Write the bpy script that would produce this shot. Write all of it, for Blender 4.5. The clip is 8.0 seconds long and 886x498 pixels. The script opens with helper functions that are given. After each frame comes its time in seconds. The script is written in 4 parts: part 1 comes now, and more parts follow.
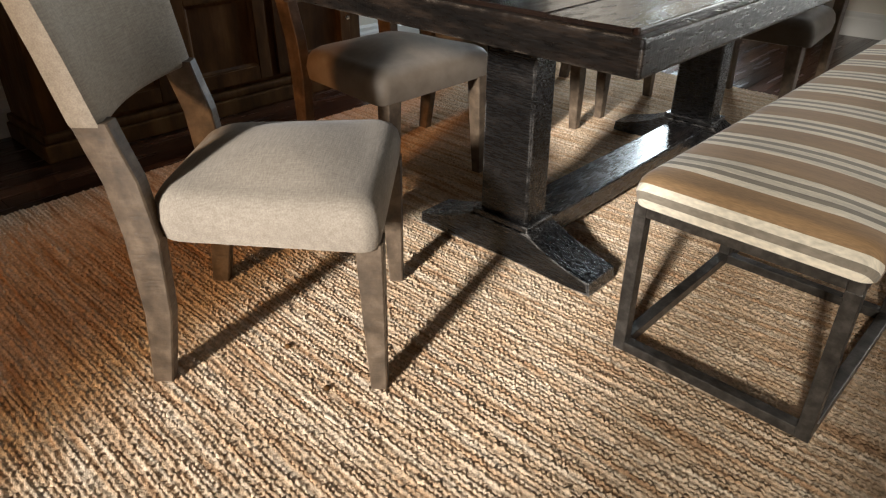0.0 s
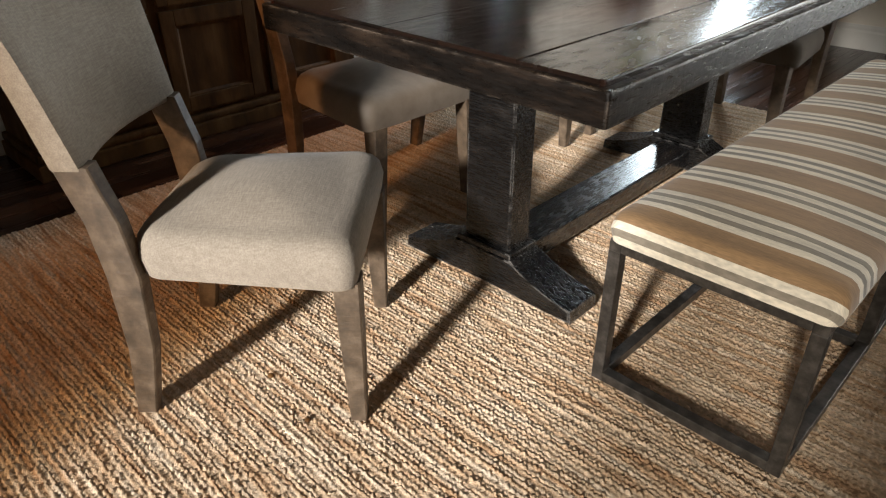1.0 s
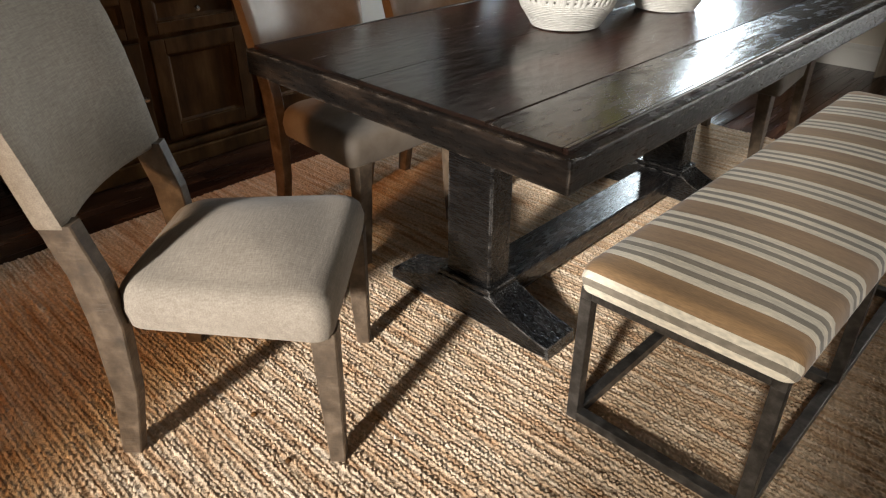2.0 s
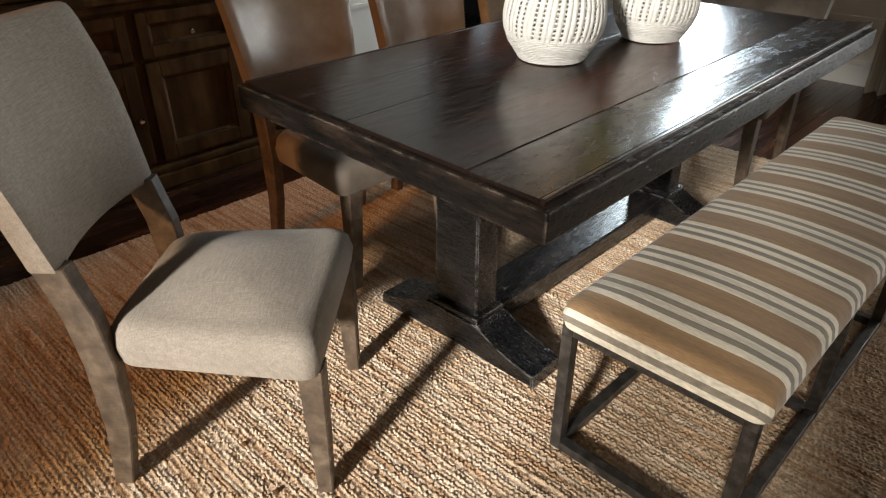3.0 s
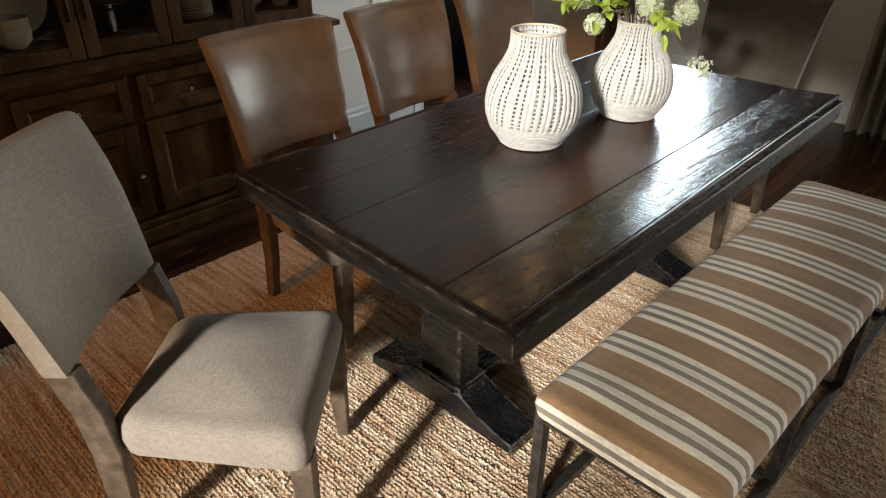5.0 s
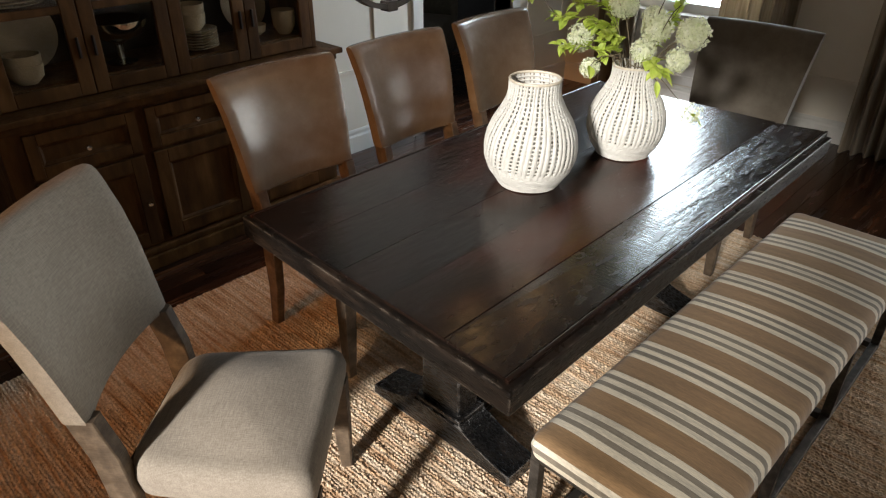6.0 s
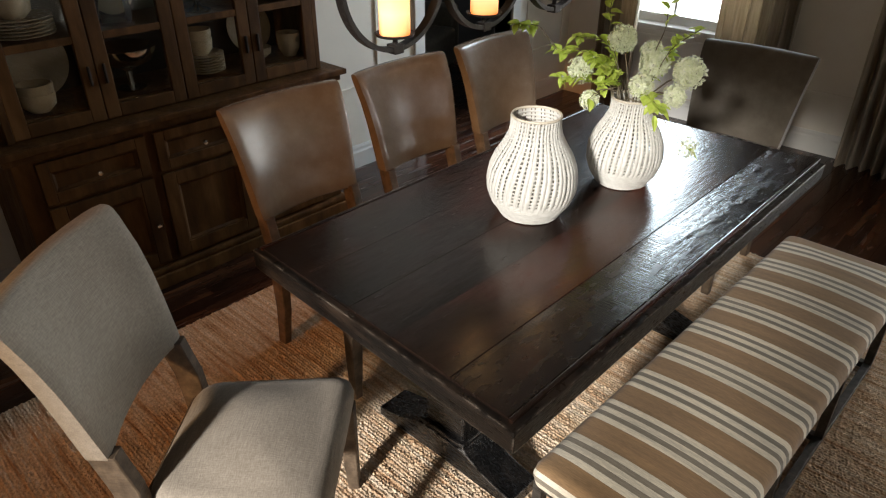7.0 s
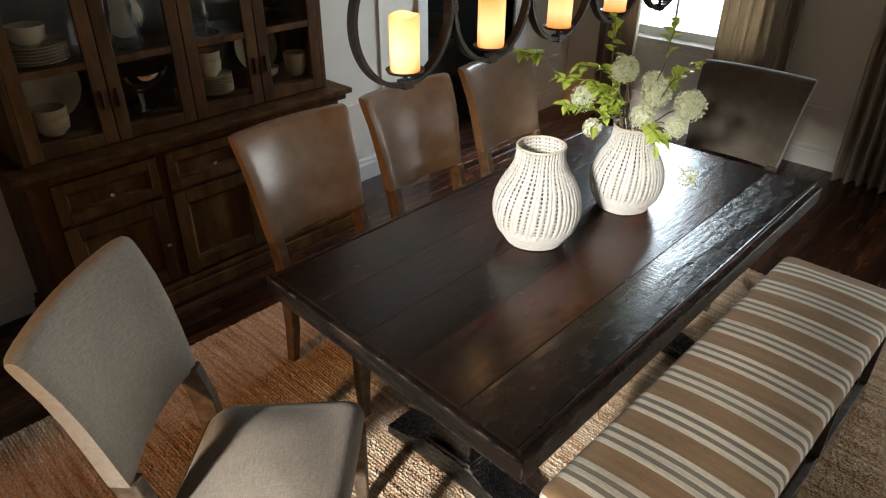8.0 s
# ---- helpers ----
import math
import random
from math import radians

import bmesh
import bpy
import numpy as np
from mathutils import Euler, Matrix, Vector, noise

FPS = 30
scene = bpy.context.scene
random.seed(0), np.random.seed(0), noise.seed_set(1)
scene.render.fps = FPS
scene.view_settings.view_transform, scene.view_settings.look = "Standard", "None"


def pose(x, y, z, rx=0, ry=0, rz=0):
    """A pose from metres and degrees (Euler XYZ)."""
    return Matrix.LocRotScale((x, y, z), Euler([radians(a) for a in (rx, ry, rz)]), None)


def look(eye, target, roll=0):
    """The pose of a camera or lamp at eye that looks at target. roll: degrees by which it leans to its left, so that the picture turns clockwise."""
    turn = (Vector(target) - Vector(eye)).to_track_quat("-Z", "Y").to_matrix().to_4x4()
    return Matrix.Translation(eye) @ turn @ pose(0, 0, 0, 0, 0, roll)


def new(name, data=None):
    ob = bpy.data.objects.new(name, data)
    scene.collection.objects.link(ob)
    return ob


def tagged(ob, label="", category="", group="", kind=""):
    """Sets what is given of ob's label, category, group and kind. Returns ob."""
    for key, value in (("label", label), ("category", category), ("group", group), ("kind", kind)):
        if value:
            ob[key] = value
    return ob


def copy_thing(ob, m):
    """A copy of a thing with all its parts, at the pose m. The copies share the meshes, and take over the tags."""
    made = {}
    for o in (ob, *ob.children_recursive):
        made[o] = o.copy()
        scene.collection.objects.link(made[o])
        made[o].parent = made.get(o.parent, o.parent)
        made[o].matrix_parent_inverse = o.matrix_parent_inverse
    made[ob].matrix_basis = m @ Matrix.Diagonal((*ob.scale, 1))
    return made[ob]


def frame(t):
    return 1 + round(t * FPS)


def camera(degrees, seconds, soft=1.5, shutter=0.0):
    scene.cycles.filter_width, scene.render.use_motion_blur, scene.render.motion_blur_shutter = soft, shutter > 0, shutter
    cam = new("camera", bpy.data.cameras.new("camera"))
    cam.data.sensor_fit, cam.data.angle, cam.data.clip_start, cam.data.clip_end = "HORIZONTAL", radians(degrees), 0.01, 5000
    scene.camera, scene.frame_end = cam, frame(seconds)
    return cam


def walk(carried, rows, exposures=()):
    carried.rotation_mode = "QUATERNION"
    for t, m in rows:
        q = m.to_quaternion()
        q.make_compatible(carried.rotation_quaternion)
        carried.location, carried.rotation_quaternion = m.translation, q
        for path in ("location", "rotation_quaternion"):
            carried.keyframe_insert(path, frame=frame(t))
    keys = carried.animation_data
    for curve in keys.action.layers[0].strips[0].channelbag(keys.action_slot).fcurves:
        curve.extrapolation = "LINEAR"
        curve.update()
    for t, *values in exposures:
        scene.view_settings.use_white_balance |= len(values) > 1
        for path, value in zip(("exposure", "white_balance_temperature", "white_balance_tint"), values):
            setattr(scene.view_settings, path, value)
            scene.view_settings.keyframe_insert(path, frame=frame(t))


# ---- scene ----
cam = camera(66.4, 8.0, soft=1.2)
PATH = [
    (0, (1.009, -0.976, 1.0), (-0.178, 0.283, -0.003), 0.0),
    (0.5, (1.022, -0.95, 1.034), (-0.17, 0.301, 0.027), -0.2),
    (1, (1.034, -0.926, 1.078), (-0.158, 0.326, 0.072), -0.1),
    (1.5, (1.046, -0.9, 1.132), (-0.144, 0.353, 0.126), 0.0),
    (2, (1.061, -0.877, 1.188), (-0.131, 0.374, 0.182), -0.1),
    (3.5, (1.082, -0.84, 1.324), (-0.106, 0.416, 0.319), 0.1),
    (4, (1.087, -0.83, 1.384), (-0.099, 0.427, 0.376), 0.2),
    (4.5, (1.094, -0.818, 1.46), (-0.091, 0.437, 0.45), 0.2),
    (5, (1.099, -0.813, 1.536), (-0.086, 0.442, 0.525), 0.2),
    (6.3, (1.101, -0.822, 1.713), (-0.084, 0.434, 0.702), 0.3),
    (6.5, (1.098, -0.825, 1.736), (-0.086, 0.431, 0.726), 0.2),
    (7, (1.094, -0.832, 1.797), (-0.088, 0.422, 0.781), 0.2),
    (7.5, (1.088, -0.844, 1.852), (-0.092, 0.41, 0.835), 0.2),
    (8, (1.08, -0.859, 1.899), (-0.099, 0.398, 0.884), 0.3),
]
walk(cam, [(t, look(eye, target, roll)) for t, eye, target, roll in PATH])

# ---- daylight and large lights ----
world = bpy.data.worlds.new("sky")
scene.world = world
world.use_nodes = True
wn = world.node_tree
sky = wn.nodes.new("ShaderNodeTexSky")
sky.sky_type, sky.sun_disc = "NISHITA", False
sky.sun_elevation, sky.sun_rotation = radians(21), radians(166)
wn.links.new(sky.outputs["Color"], wn.nodes["Background"].inputs["Color"])
wn.nodes["Background"].inputs["Strength"].default_value = 0.03


def lamp(name, kind, m, power, colour, **settings):
    data = bpy.data.lights.new(name, kind)
    data.energy, data.color = power, colour
    for key, value in settings.items():
        if key == "angle":
            data.angle = value
        elif key == "size":
            data.shape, data.size, data.size_y = "RECTANGLE", value[0], value[1]
    ob = new(name, data)
    ob.matrix_world = m
    return ob


SUN_WAY = Vector((-0.24, 0.97, -math.tan(radians(21)))).normalized()
lamp("sun", "SUN", Matrix.Translation((0.9, -5, 3)) @ SUN_WAY.to_track_quat("-Z", "Y").to_matrix().to_4x4(), 7.7, (1.0, 0.995, 0.985), angle=radians(5.0))
lamp("window_light", "AREA", look((-1.10, 4.42, 1.73), (-1.10, 0, 1.2)), 150, (0.72, 0.87, 1.0), size=(1.00, 2.05))
lamp("window_light", "AREA", look((2.02, 4.42, 1.42), (2.02, 0, 1.0)), 50, (1.0, 0.975, 0.94), size=(0.96, 2.60))


lamp("window_light", "AREA", look((3.42, 3.0, 1.35), (0, 3.0, 1.0)), 7, (0.88, 0.94, 1.0), size=(1.20, 2.0))
# unseen lamp added to brighten the next room; no window is known there
lamp("window_light", "AREA", look((-5.02, 2.70, 1.55), (0, 2.70, 1.0)), 10, (0.86, 0.93, 1.0), size=(0.90, 1.3))


# the chandelier: where it hangs, and its flames
CH_X, CH_Y, CH_Z, CH_PITCH, CH_TURN = -0.308, 0.460, 1.361, 0.3825, 0.67
for k in range(5):
    flame = lamp("candle_flame", "POINT", pose(CH_X, CH_Y, CH_Z + 0.185, 0, 0, CH_TURN) @ Matrix.Translation((0, k * CH_PITCH, 0)), 0.5, (1.0, 0.58, 0.25))
    flame.data.shadow_soft_size = 0.035


# ---- materials ----
def material(name, colours, rough=0.6, scale=8.0, stretch=(1, 1, 1), bump=0.1, bump_scale=60.0, bump_stretch=None, metal=0.0,
             rough_spread=0.1, detail=5.0, island=0.0, sheen=0.0, coat=0.0, distance=0.004, specular=0.5, coat_rough=0.35, through_light=0.0, scratch=None, deeper=None, worn=None):
    """Principled surface: a ramp of colours over stretched noise, finer noise for relief and gloss, a shade of its own for each piece."""
    m = bpy.data.materials.new(name)
    m.use_nodes = True
    t = m.node_tree
    n, link = t.nodes, t.links.new
    b = n["Principled BSDF"]
    co = n.new("ShaderNodeTexCoord")
    mp = n.new("ShaderNodeMapping")
    mp.inputs["Scale"].default_value = stretch
    link(co.outputs["Object"], mp.inputs["Vector"])
    info = n.new("ShaderNodeObjectInfo")
    shift = n.new("ShaderNodeVectorMath")
    shift.operation = "SCALE"
    shift.inputs[0].default_value = (7.3, 3.1, 5.7)
    link(info.outputs["Random"], shift.inputs["Scale"])
    link(shift.outputs["Vector"], mp.inputs["Location"])
    big = n.new("ShaderNodeTexNoise")
    big.inputs["Scale"].default_value, big.inputs["Detail"].default_value, big.inputs["Roughness"].default_value = scale, detail, 0.62
    link(mp.outputs["Vector"], big.inputs["Vector"])
    ramp = n.new("ShaderNodeValToRGB")
    els = ramp.color_ramp.elements
    els[0].position, els[1].position = 0.3, 0.7
    els[0].color, els[1].color = (*colours[0], 1), (*colours[-1], 1)
    for i, c in enumerate(colours[1:-1], 1):
        e = els.new(0.3 + 0.4 * i / (len(colours) - 1))
        e.color = (*c, 1)
    link(big.outputs["Fac"], ramp.inputs["Fac"])
    out = ramp.outputs["Color"]
    if island:
        hs = n.new("ShaderNodeHueSaturation")
        rng = n.new("ShaderNodeMapRange")
        rng.inputs["To Min"].default_value, rng.inputs["To Max"].default_value = 1 - island, 1 + island
        link(info.outputs["Random"], rng.inputs["Value"])
        link(rng.outputs["Result"], hs.inputs["Value"])
        link(out, hs.inputs["Color"])
        out = hs.outputs["Color"]
    if worn:
        # paint rubbed off along the edges, in broken patches: colour and width
        bev, geo, dot, rub, patch, both, mixed = (n.new("ShaderNodeBevel"), n.new("ShaderNodeNewGeometry"), n.new("ShaderNodeVectorMath"), n.new("ShaderNodeMapRange"),
                                                  n.new("ShaderNodeTexNoise"), n.new("ShaderNodeMath"), n.new("ShaderNodeMix"))
        bev.samples, bev.inputs["Radius"].default_value = 4, worn[1]
        dot.operation, both.operation, mixed.data_type = "DOT_PRODUCT", "MULTIPLY", "RGBA"
        link(bev.outputs["Normal"], dot.inputs[0])
        link(geo.outputs["Normal"], dot.inputs[1])
        link(dot.outputs["Value"], rub.inputs["Value"])
        rub.inputs["From Min"].default_value, rub.inputs["From Max"].default_value = 0.995, 0.86
        patch.inputs["Scale"].default_value, patch.inputs["Detail"].default_value = 26.0, 6.0
        link(co.outputs["Object"], patch.inputs["Vector"])
        cut = n.new("ShaderNodeMapRange")
        cut.inputs["From Min"].default_value, cut.inputs["From Max"].default_value = 0.42, 0.62
        link(patch.outputs["Fac"], cut.inputs["Value"])
        link(rub.outputs["Result"], both.inputs[0])
        link(cut.outputs["Result"], both.inputs[1])
        link(both.outputs[0], mixed.inputs["Factor"])
        link(out, mixed.inputs["A"])
        mixed.inputs["B"].default_value = (*worn[0], 1)
        out = mixed.outputs["Result"]
    link(out, b.inputs["Base Color"])
    mp2 = n.new("ShaderNodeMapping")
    mp2.inputs["Scale"].default_value = bump_stretch or stretch
    link(co.outputs["Object"], mp2.inputs["Vector"])
    fine = n.new("ShaderNodeTexNoise")
    fine.inputs["Scale"].default_value, fine.inputs["Detail"].default_value = bump_scale, 4.0
    link(mp2.outputs["Vector"], fine.inputs["Vector"])
    bp = n.new("ShaderNodeBump")
    bp.inputs["Strength"].default_value, bp.inputs["Distance"].default_value = bump, distance
    height = fine.outputs["Fac"]
    if scratch:
        # a second set of marks that runs another way
        mp3, cross, total = n.new("ShaderNodeMapping"), n.new("ShaderNodeTexNoise"), n.new("ShaderNodeMath")
        mp3.inputs["Scale"].default_value = scratch[0]
        cross.inputs["Scale"].default_value, cross.inputs["Detail"].default_value = scratch[1], 3.0
        link(co.outputs["Object"], mp3.inputs["Vector"])
        link(mp3.outputs["Vector"], cross.inputs["Vector"])
        total.operation = "MULTIPLY_ADD"
        total.inputs[1].default_value = scratch[2]
        link(cross.outputs["Fac"], total.inputs[0])
        link(height, total.inputs[2])
        height = total.outputs[0]
    link(height, bp.inputs["Height"])
    if deeper:
        # the hewing grows deeper along the length: from y, to y, strength there and here
        sep, grow = n.new("ShaderNodeSeparateXYZ"), n.new("ShaderNodeMapRange")
        link(co.outputs["Object"], sep.inputs["Vector"])
        link(sep.outputs["Y"], grow.inputs["Value"])
        grow.inputs["From Min"].default_value, grow.inputs["From Max"].default_value, grow.inputs["To Min"].default_value, grow.inputs["To Max"].default_value = deeper
        link(grow.outputs["Result"], bp.inputs["Strength"])
    link(bp.outputs["Normal"], b.inputs["Normal"])
    link(bp.outputs["Normal"], b.inputs["Coat Normal"])
    rr = n.new("ShaderNodeMapRange")
    rr.inputs["To Min"].default_value, rr.inputs["To Max"].default_value = max(0.02, rough - rough_spread), min(1, rough + rough_spread)
    rr.inputs["From Min"].default_value, rr.inputs["From Max"].default_value = 0.3, 0.7
    link(fine.outputs["Fac"], rr.inputs["Value"])
    link(rr.outputs["Result"], b.inputs["Roughness"])
    b.inputs["Metallic"].default_value = metal
    b.inputs["Specular IOR Level"].default_value = specular
    b.inputs["Sheen Weight"].default_value = sheen
    b.inputs["Sheen Roughness"].default_value = 0.4
    b.inputs["Coat Weight"].default_value = coat
    b.inputs["Coat Roughness"].default_value = coat_rough
    if through_light:
        tr, mix = n.new("ShaderNodeBsdfTranslucent"), n.new("ShaderNodeMixShader")
        mix.inputs["Fac"].default_value = through_light
        link(out, tr.inputs["Color"])
        link(b.outputs["BSDF"], mix.inputs[1])
        link(tr.outputs["BSDF"], mix.inputs[2])
        link(mix.outputs["Shader"], n["Material Output"].inputs["Surface"])
    return m


def glass(name, tint=(1, 1, 1)):
    m = bpy.data.materials.new(name)
    m.use_nodes = True
    t = m.node_tree
    n, link = t.nodes, t.links.new
    n.remove(n["Principled BSDF"])
    mix, clear, gloss, fres = (n.new("ShaderNodeMixShader"), n.new("ShaderNodeBsdfTransparent"), n.new("ShaderNodeBsdfGlossy"), n.new("ShaderNodeFresnel"))
    clear.inputs["Color"].default_value = (*tint, 1)
    gloss.inputs["Roughness"].default_value = 0.03
    fres.inputs["IOR"].default_value = 1.4
    link(fres.outputs["Fac"], mix.inputs["Fac"])
    link(clear.outputs["BSDF"], mix.inputs[1])
    link(gloss.outputs["BSDF"], mix.inputs[2])
    link(mix.outputs["Shader"], n["Material Output"].inputs["Surface"])
    return m


def glowing(name, low, high, z0, z1, strength):
    """Wax lit from inside: the glow turns from one colour to another between two heights."""
    m = bpy.data.materials.new(name)
    m.use_nodes = True
    t = m.node_tree
    n, link = t.nodes, t.links.new
    b = n["Principled BSDF"]
    co, sep, rng, ramp = n.new("ShaderNodeTexCoord"), n.new("ShaderNodeSeparateXYZ"), n.new("ShaderNodeMapRange"), n.new("ShaderNodeValToRGB")
    link(co.outputs["Object"], sep.inputs["Vector"])
    link(sep.outputs["Z"], rng.inputs["Value"])
    rng.inputs["From Min"].default_value, rng.inputs["From Max"].default_value = z0, z1
    link(rng.outputs["Result"], ramp.inputs["Fac"])
    els = ramp.color_ramp.elements
    els[0].color, els[1].color = (*low, 1), (*high, 1)
    els[0].position, els[1].position = 0.0, 0.36
    for at, c in ((0.70, (1.0, 0.60, 0.20, 1)), (1.0, (1.0, 0.36, 0.07, 1))):
        e = els.new(at)
        e.color = c
    link(ramp.outputs["Color"], b.inputs["Emission Color"])
    b.inputs["Emission Strength"].default_value = strength
    b.inputs["Base Color"].default_value = (0.75, 0.5, 0.25, 1)
    b.inputs["Roughness"].default_value = 0.5
    return m


def linen_material():
    """Heathered linen: slubs of lighter and darker yarn that cross, over faint broad shading."""
    m = bpy.data.materials.new("linen")
    m.use_nodes = True
    t = m.node_tree
    n, link = t.nodes, t.links.new
    b = n["Principled BSDF"]
    co = n.new("ShaderNodeTexCoord")

    def yarn(stretch, scale, detail):
        mp, nz = n.new("ShaderNodeMapping"), n.new("ShaderNodeTexNoise")
        mp.inputs["Scale"].default_value = stretch
        nz.inputs["Scale"].default_value, nz.inputs["Detail"].default_value = scale, detail
        link(co.outputs["Object"], mp.inputs["Vector"])
        link(mp.outputs["Vector"], nz.inputs["Vector"])
        return nz.outputs["Fac"]

    def weighted(a, weight, c=None):
        node = n.new("ShaderNodeMath")
        node.operation = "MULTIPLY_ADD"
        link(a, node.inputs[0])
        node.inputs[1].default_value, node.inputs[2].default_value = weight, 0.0
        if c is not None:
            link(c, node.inputs[2])
        return node.outputs[0]

    weft, warp, broad = yarn((0.22, 2.2, 2.2), 150, 3.0), yarn((2.2, 0.35, 0.35), 170, 3.0), yarn((1, 1, 1), 7, 3.0)
    total = weighted(weft, 0.45, weighted(warp, 0.33, weighted(broad, 0.22)))
    ramp = n.new("ShaderNodeValToRGB")
    els = ramp.color_ramp.elements
    els[0].position, els[0].color = 0.36, (0.205, 0.164, 0.122, 1)
    els[1].position, els[1].color = 0.64, (0.330, 0.272, 0.210, 1)
    e = els.new(0.5)
    e.color = (0.262, 0.214, 0.162, 1)
    link(total, ramp.inputs["Fac"])
    link(ramp.outputs["Color"], b.inputs["Base Color"])
    bp = n.new("ShaderNodeBump")
    bp.inputs["Strength"].default_value, bp.inputs["Distance"].default_value = 0.45, 0.002
    link(weighted(weft, 0.5, weighted(warp, 0.5)), bp.inputs["Height"])
    link(bp.outputs["Normal"], b.inputs["Normal"])
    b.inputs["Roughness"].default_value = 0.88
    b.inputs["Sheen Weight"].default_value = 0.08
    return m


LINEN = linen_material()
SATIN = material("taupe_satin_cloth", [(0.176, 0.128, 0.085), (0.203, 0.150, 0.103), (0.231, 0.175, 0.124)], 0.235, 14, (1, 1, 1), 0.12, 420, rough_spread=0.05, sheen=0.04, distance=0.001, specular=0.85)
SEAT_CLOTH = material("taupe_seat_cloth", [(0.165, 0.128, 0.093), (0.190, 0.150, 0.112), (0.216, 0.174, 0.132)], 0.62, 18, (1, 1, 1), 0.25, 380, rough_spread=0.06, sheen=0.08, distance=0.001, specular=0.35)
# the chairs' taupe, darkened for the shade on the end chair's front
SHADED_CLOTH = material("taupe_matte_shaded_cloth", [(0.098, 0.081, 0.062), (0.120, 0.100, 0.077), (0.142, 0.119, 0.093)], 0.75, 14, (1, 1, 1), 0.2, 420, rough_spread=0.05, sheen=0.35, distance=0.001, specular=0.2)
LEG_WOOD = material("grey_brown_wood", [(0.046, 0.031, 0.019), (0.094, 0.064, 0.040), (0.165, 0.117, 0.077)], 0.5, 24, (1, 1, 0.9), 0.34, 70, (0.4, 0.4, 2.6), distance=0.003, detail=9.0, scratch=((2.0, 2.0, 0.5), 60, 0.5))
TABLE_WOOD = material("dark_hewn_wood", [(0.0050, 0.0034, 0.0027), (0.013, 0.0068, 0.0045), (0.054, 0.0150, 0.0072)], 0.215, 2.2, (1, 0.4, 1), 0.14, 60, (1, 0.2, 1), rough_spread=0.06, distance=0.003, island=0.10, specular=0.42, scratch=((0.15, 2.6, 1), 95, 0.6), deeper=(0.2, 1.8, 0.10, 0.30))
TABLE_HEWN = material("dark_deeply_hewn_wood", [(0.0050, 0.0034, 0.0027), (0.012, 0.0066, 0.0045), (0.050, 0.0140, 0.0070)], 0.24, 2.6, (1, 0.4, 1), 0.36, 46, (1, 0.35, 1), rough_spread=0.08, distance=0.005, island=0.10, specular=0.52, scratch=((0.22, 2.0, 1), 80, 0.6), deeper=(0.4, 1.75, 0.08, 0.75))
TABLE_EDGE = material("distressed_black_wood", [(0.0035, 0.003, 0.0026), (0.008, 0.0058, 0.0045), (0.026, 0.0165, 0.0110)], 0.36, 16, (0.35, 0.35, 2.2), 0.45, 90, (0.4, 0.4, 2.5), rough_spread=0.16, distance=0.003, specular=0.2, scratch=((2, 2, 0.4), 60, 0.5), worn=((0.13, 0.10, 0.075), 0.007))
TRESTLE_WOOD = material("blackened_wood", [(0.0026, 0.0025, 0.0025), (0.0052, 0.0047, 0.0044), (0.013, 0.0108, 0.0094)], 0.27, 14, (0.6, 1.2, 1.6), 0.55, 95, (0.35, 1.6, 2.8), rough_spread=0.14, distance=0.003, specular=0.65, scratch=((1.5, 0.4, 0.5), 80, 0.5), worn=((0.16, 0.145, 0.13), 0.008))
STRETCHER_WOOD = material("blackened_sheeny_wood", [(0.006, 0.0055, 0.0055), (0.011, 0.0095, 0.009), (0.026, 0.020, 0.016)], 0.26, 14, (1.5, 0.4, 2.0), 0.14, 45, (2.4, 0.5, 2.0), rough_spread=0.08, distance=0.003)
IRON = material("brushed_dark_iron", [(0.030, 0.026, 0.022), (0.062, 0.054, 0.046), (0.115, 0.102, 0.088)], 0.42, 30, (1, 1, 1), 0.2, 160, metal=0.55)
BLACK_IRON = material("black_iron", [(0.022, 0.017, 0.014), (0.042, 0.032, 0.026)], 0.45, 30, (1, 1, 1), 0.25, 90, metal=0.5)
FLOOR_WOOD = material("dark_floor_wood", [(0.012, 0.0048, 0.0028), (0.042, 0.0158, 0.0075), (0.120, 0.045, 0.020)], 0.23, 9, (1, 0.12, 1), 0.06, 30, (1, 0.1, 1), island=0.35, distance=0.002, rough_spread=0.08)
HUTCH_WOOD = material("walnut_brown_wood", [(0.040, 0.0165, 0.0042), (0.086, 0.039, 0.0110), (0.152, 0.073, 0.0245)], 0.55, 10, (1, 1, 0.25), 0.30, 60, (1, 1, 0.2), island=0.14, distance=0.002, specular=0.15)
HUTCH_DARK = material("dark_cabinet_back", [(0.014, 0.010, 0.007), (0.028, 0.019, 0.012)], 0.6, 8, (1, 1, 0.3), 0.1, 50)
WALL_PAINT = material("warm_grey_wall_paint", [(0.70, 0.64, 0.55), (0.75, 0.69, 0.60)], 0.7, 3, (1, 1, 1), 0.06, 180, distance=0.001)
# unseen back wall, darker than the other walls to cut bounced light
LOW_BOUNCE_PAINT = material("low_bounce_taupe", [(0.13, 0.105, 0.08), (0.16, 0.13, 0.10)], 0.75, 3, (1, 1, 1), 0.06, 180, distance=0.001)
WHITE_PAINT = material("white_trim_paint", [(0.80, 0.785, 0.75), (0.84, 0.825, 0.79)], 0.45, 3, (1, 1, 1), 0.04, 120, distance=0.001)
TRIM_PAINT = material("off_white_trim_paint", [(0.60, 0.58, 0.54), (0.66, 0.64, 0.60)], 0.45, 3, (1, 1, 1), 0.04, 120, distance=0.001)
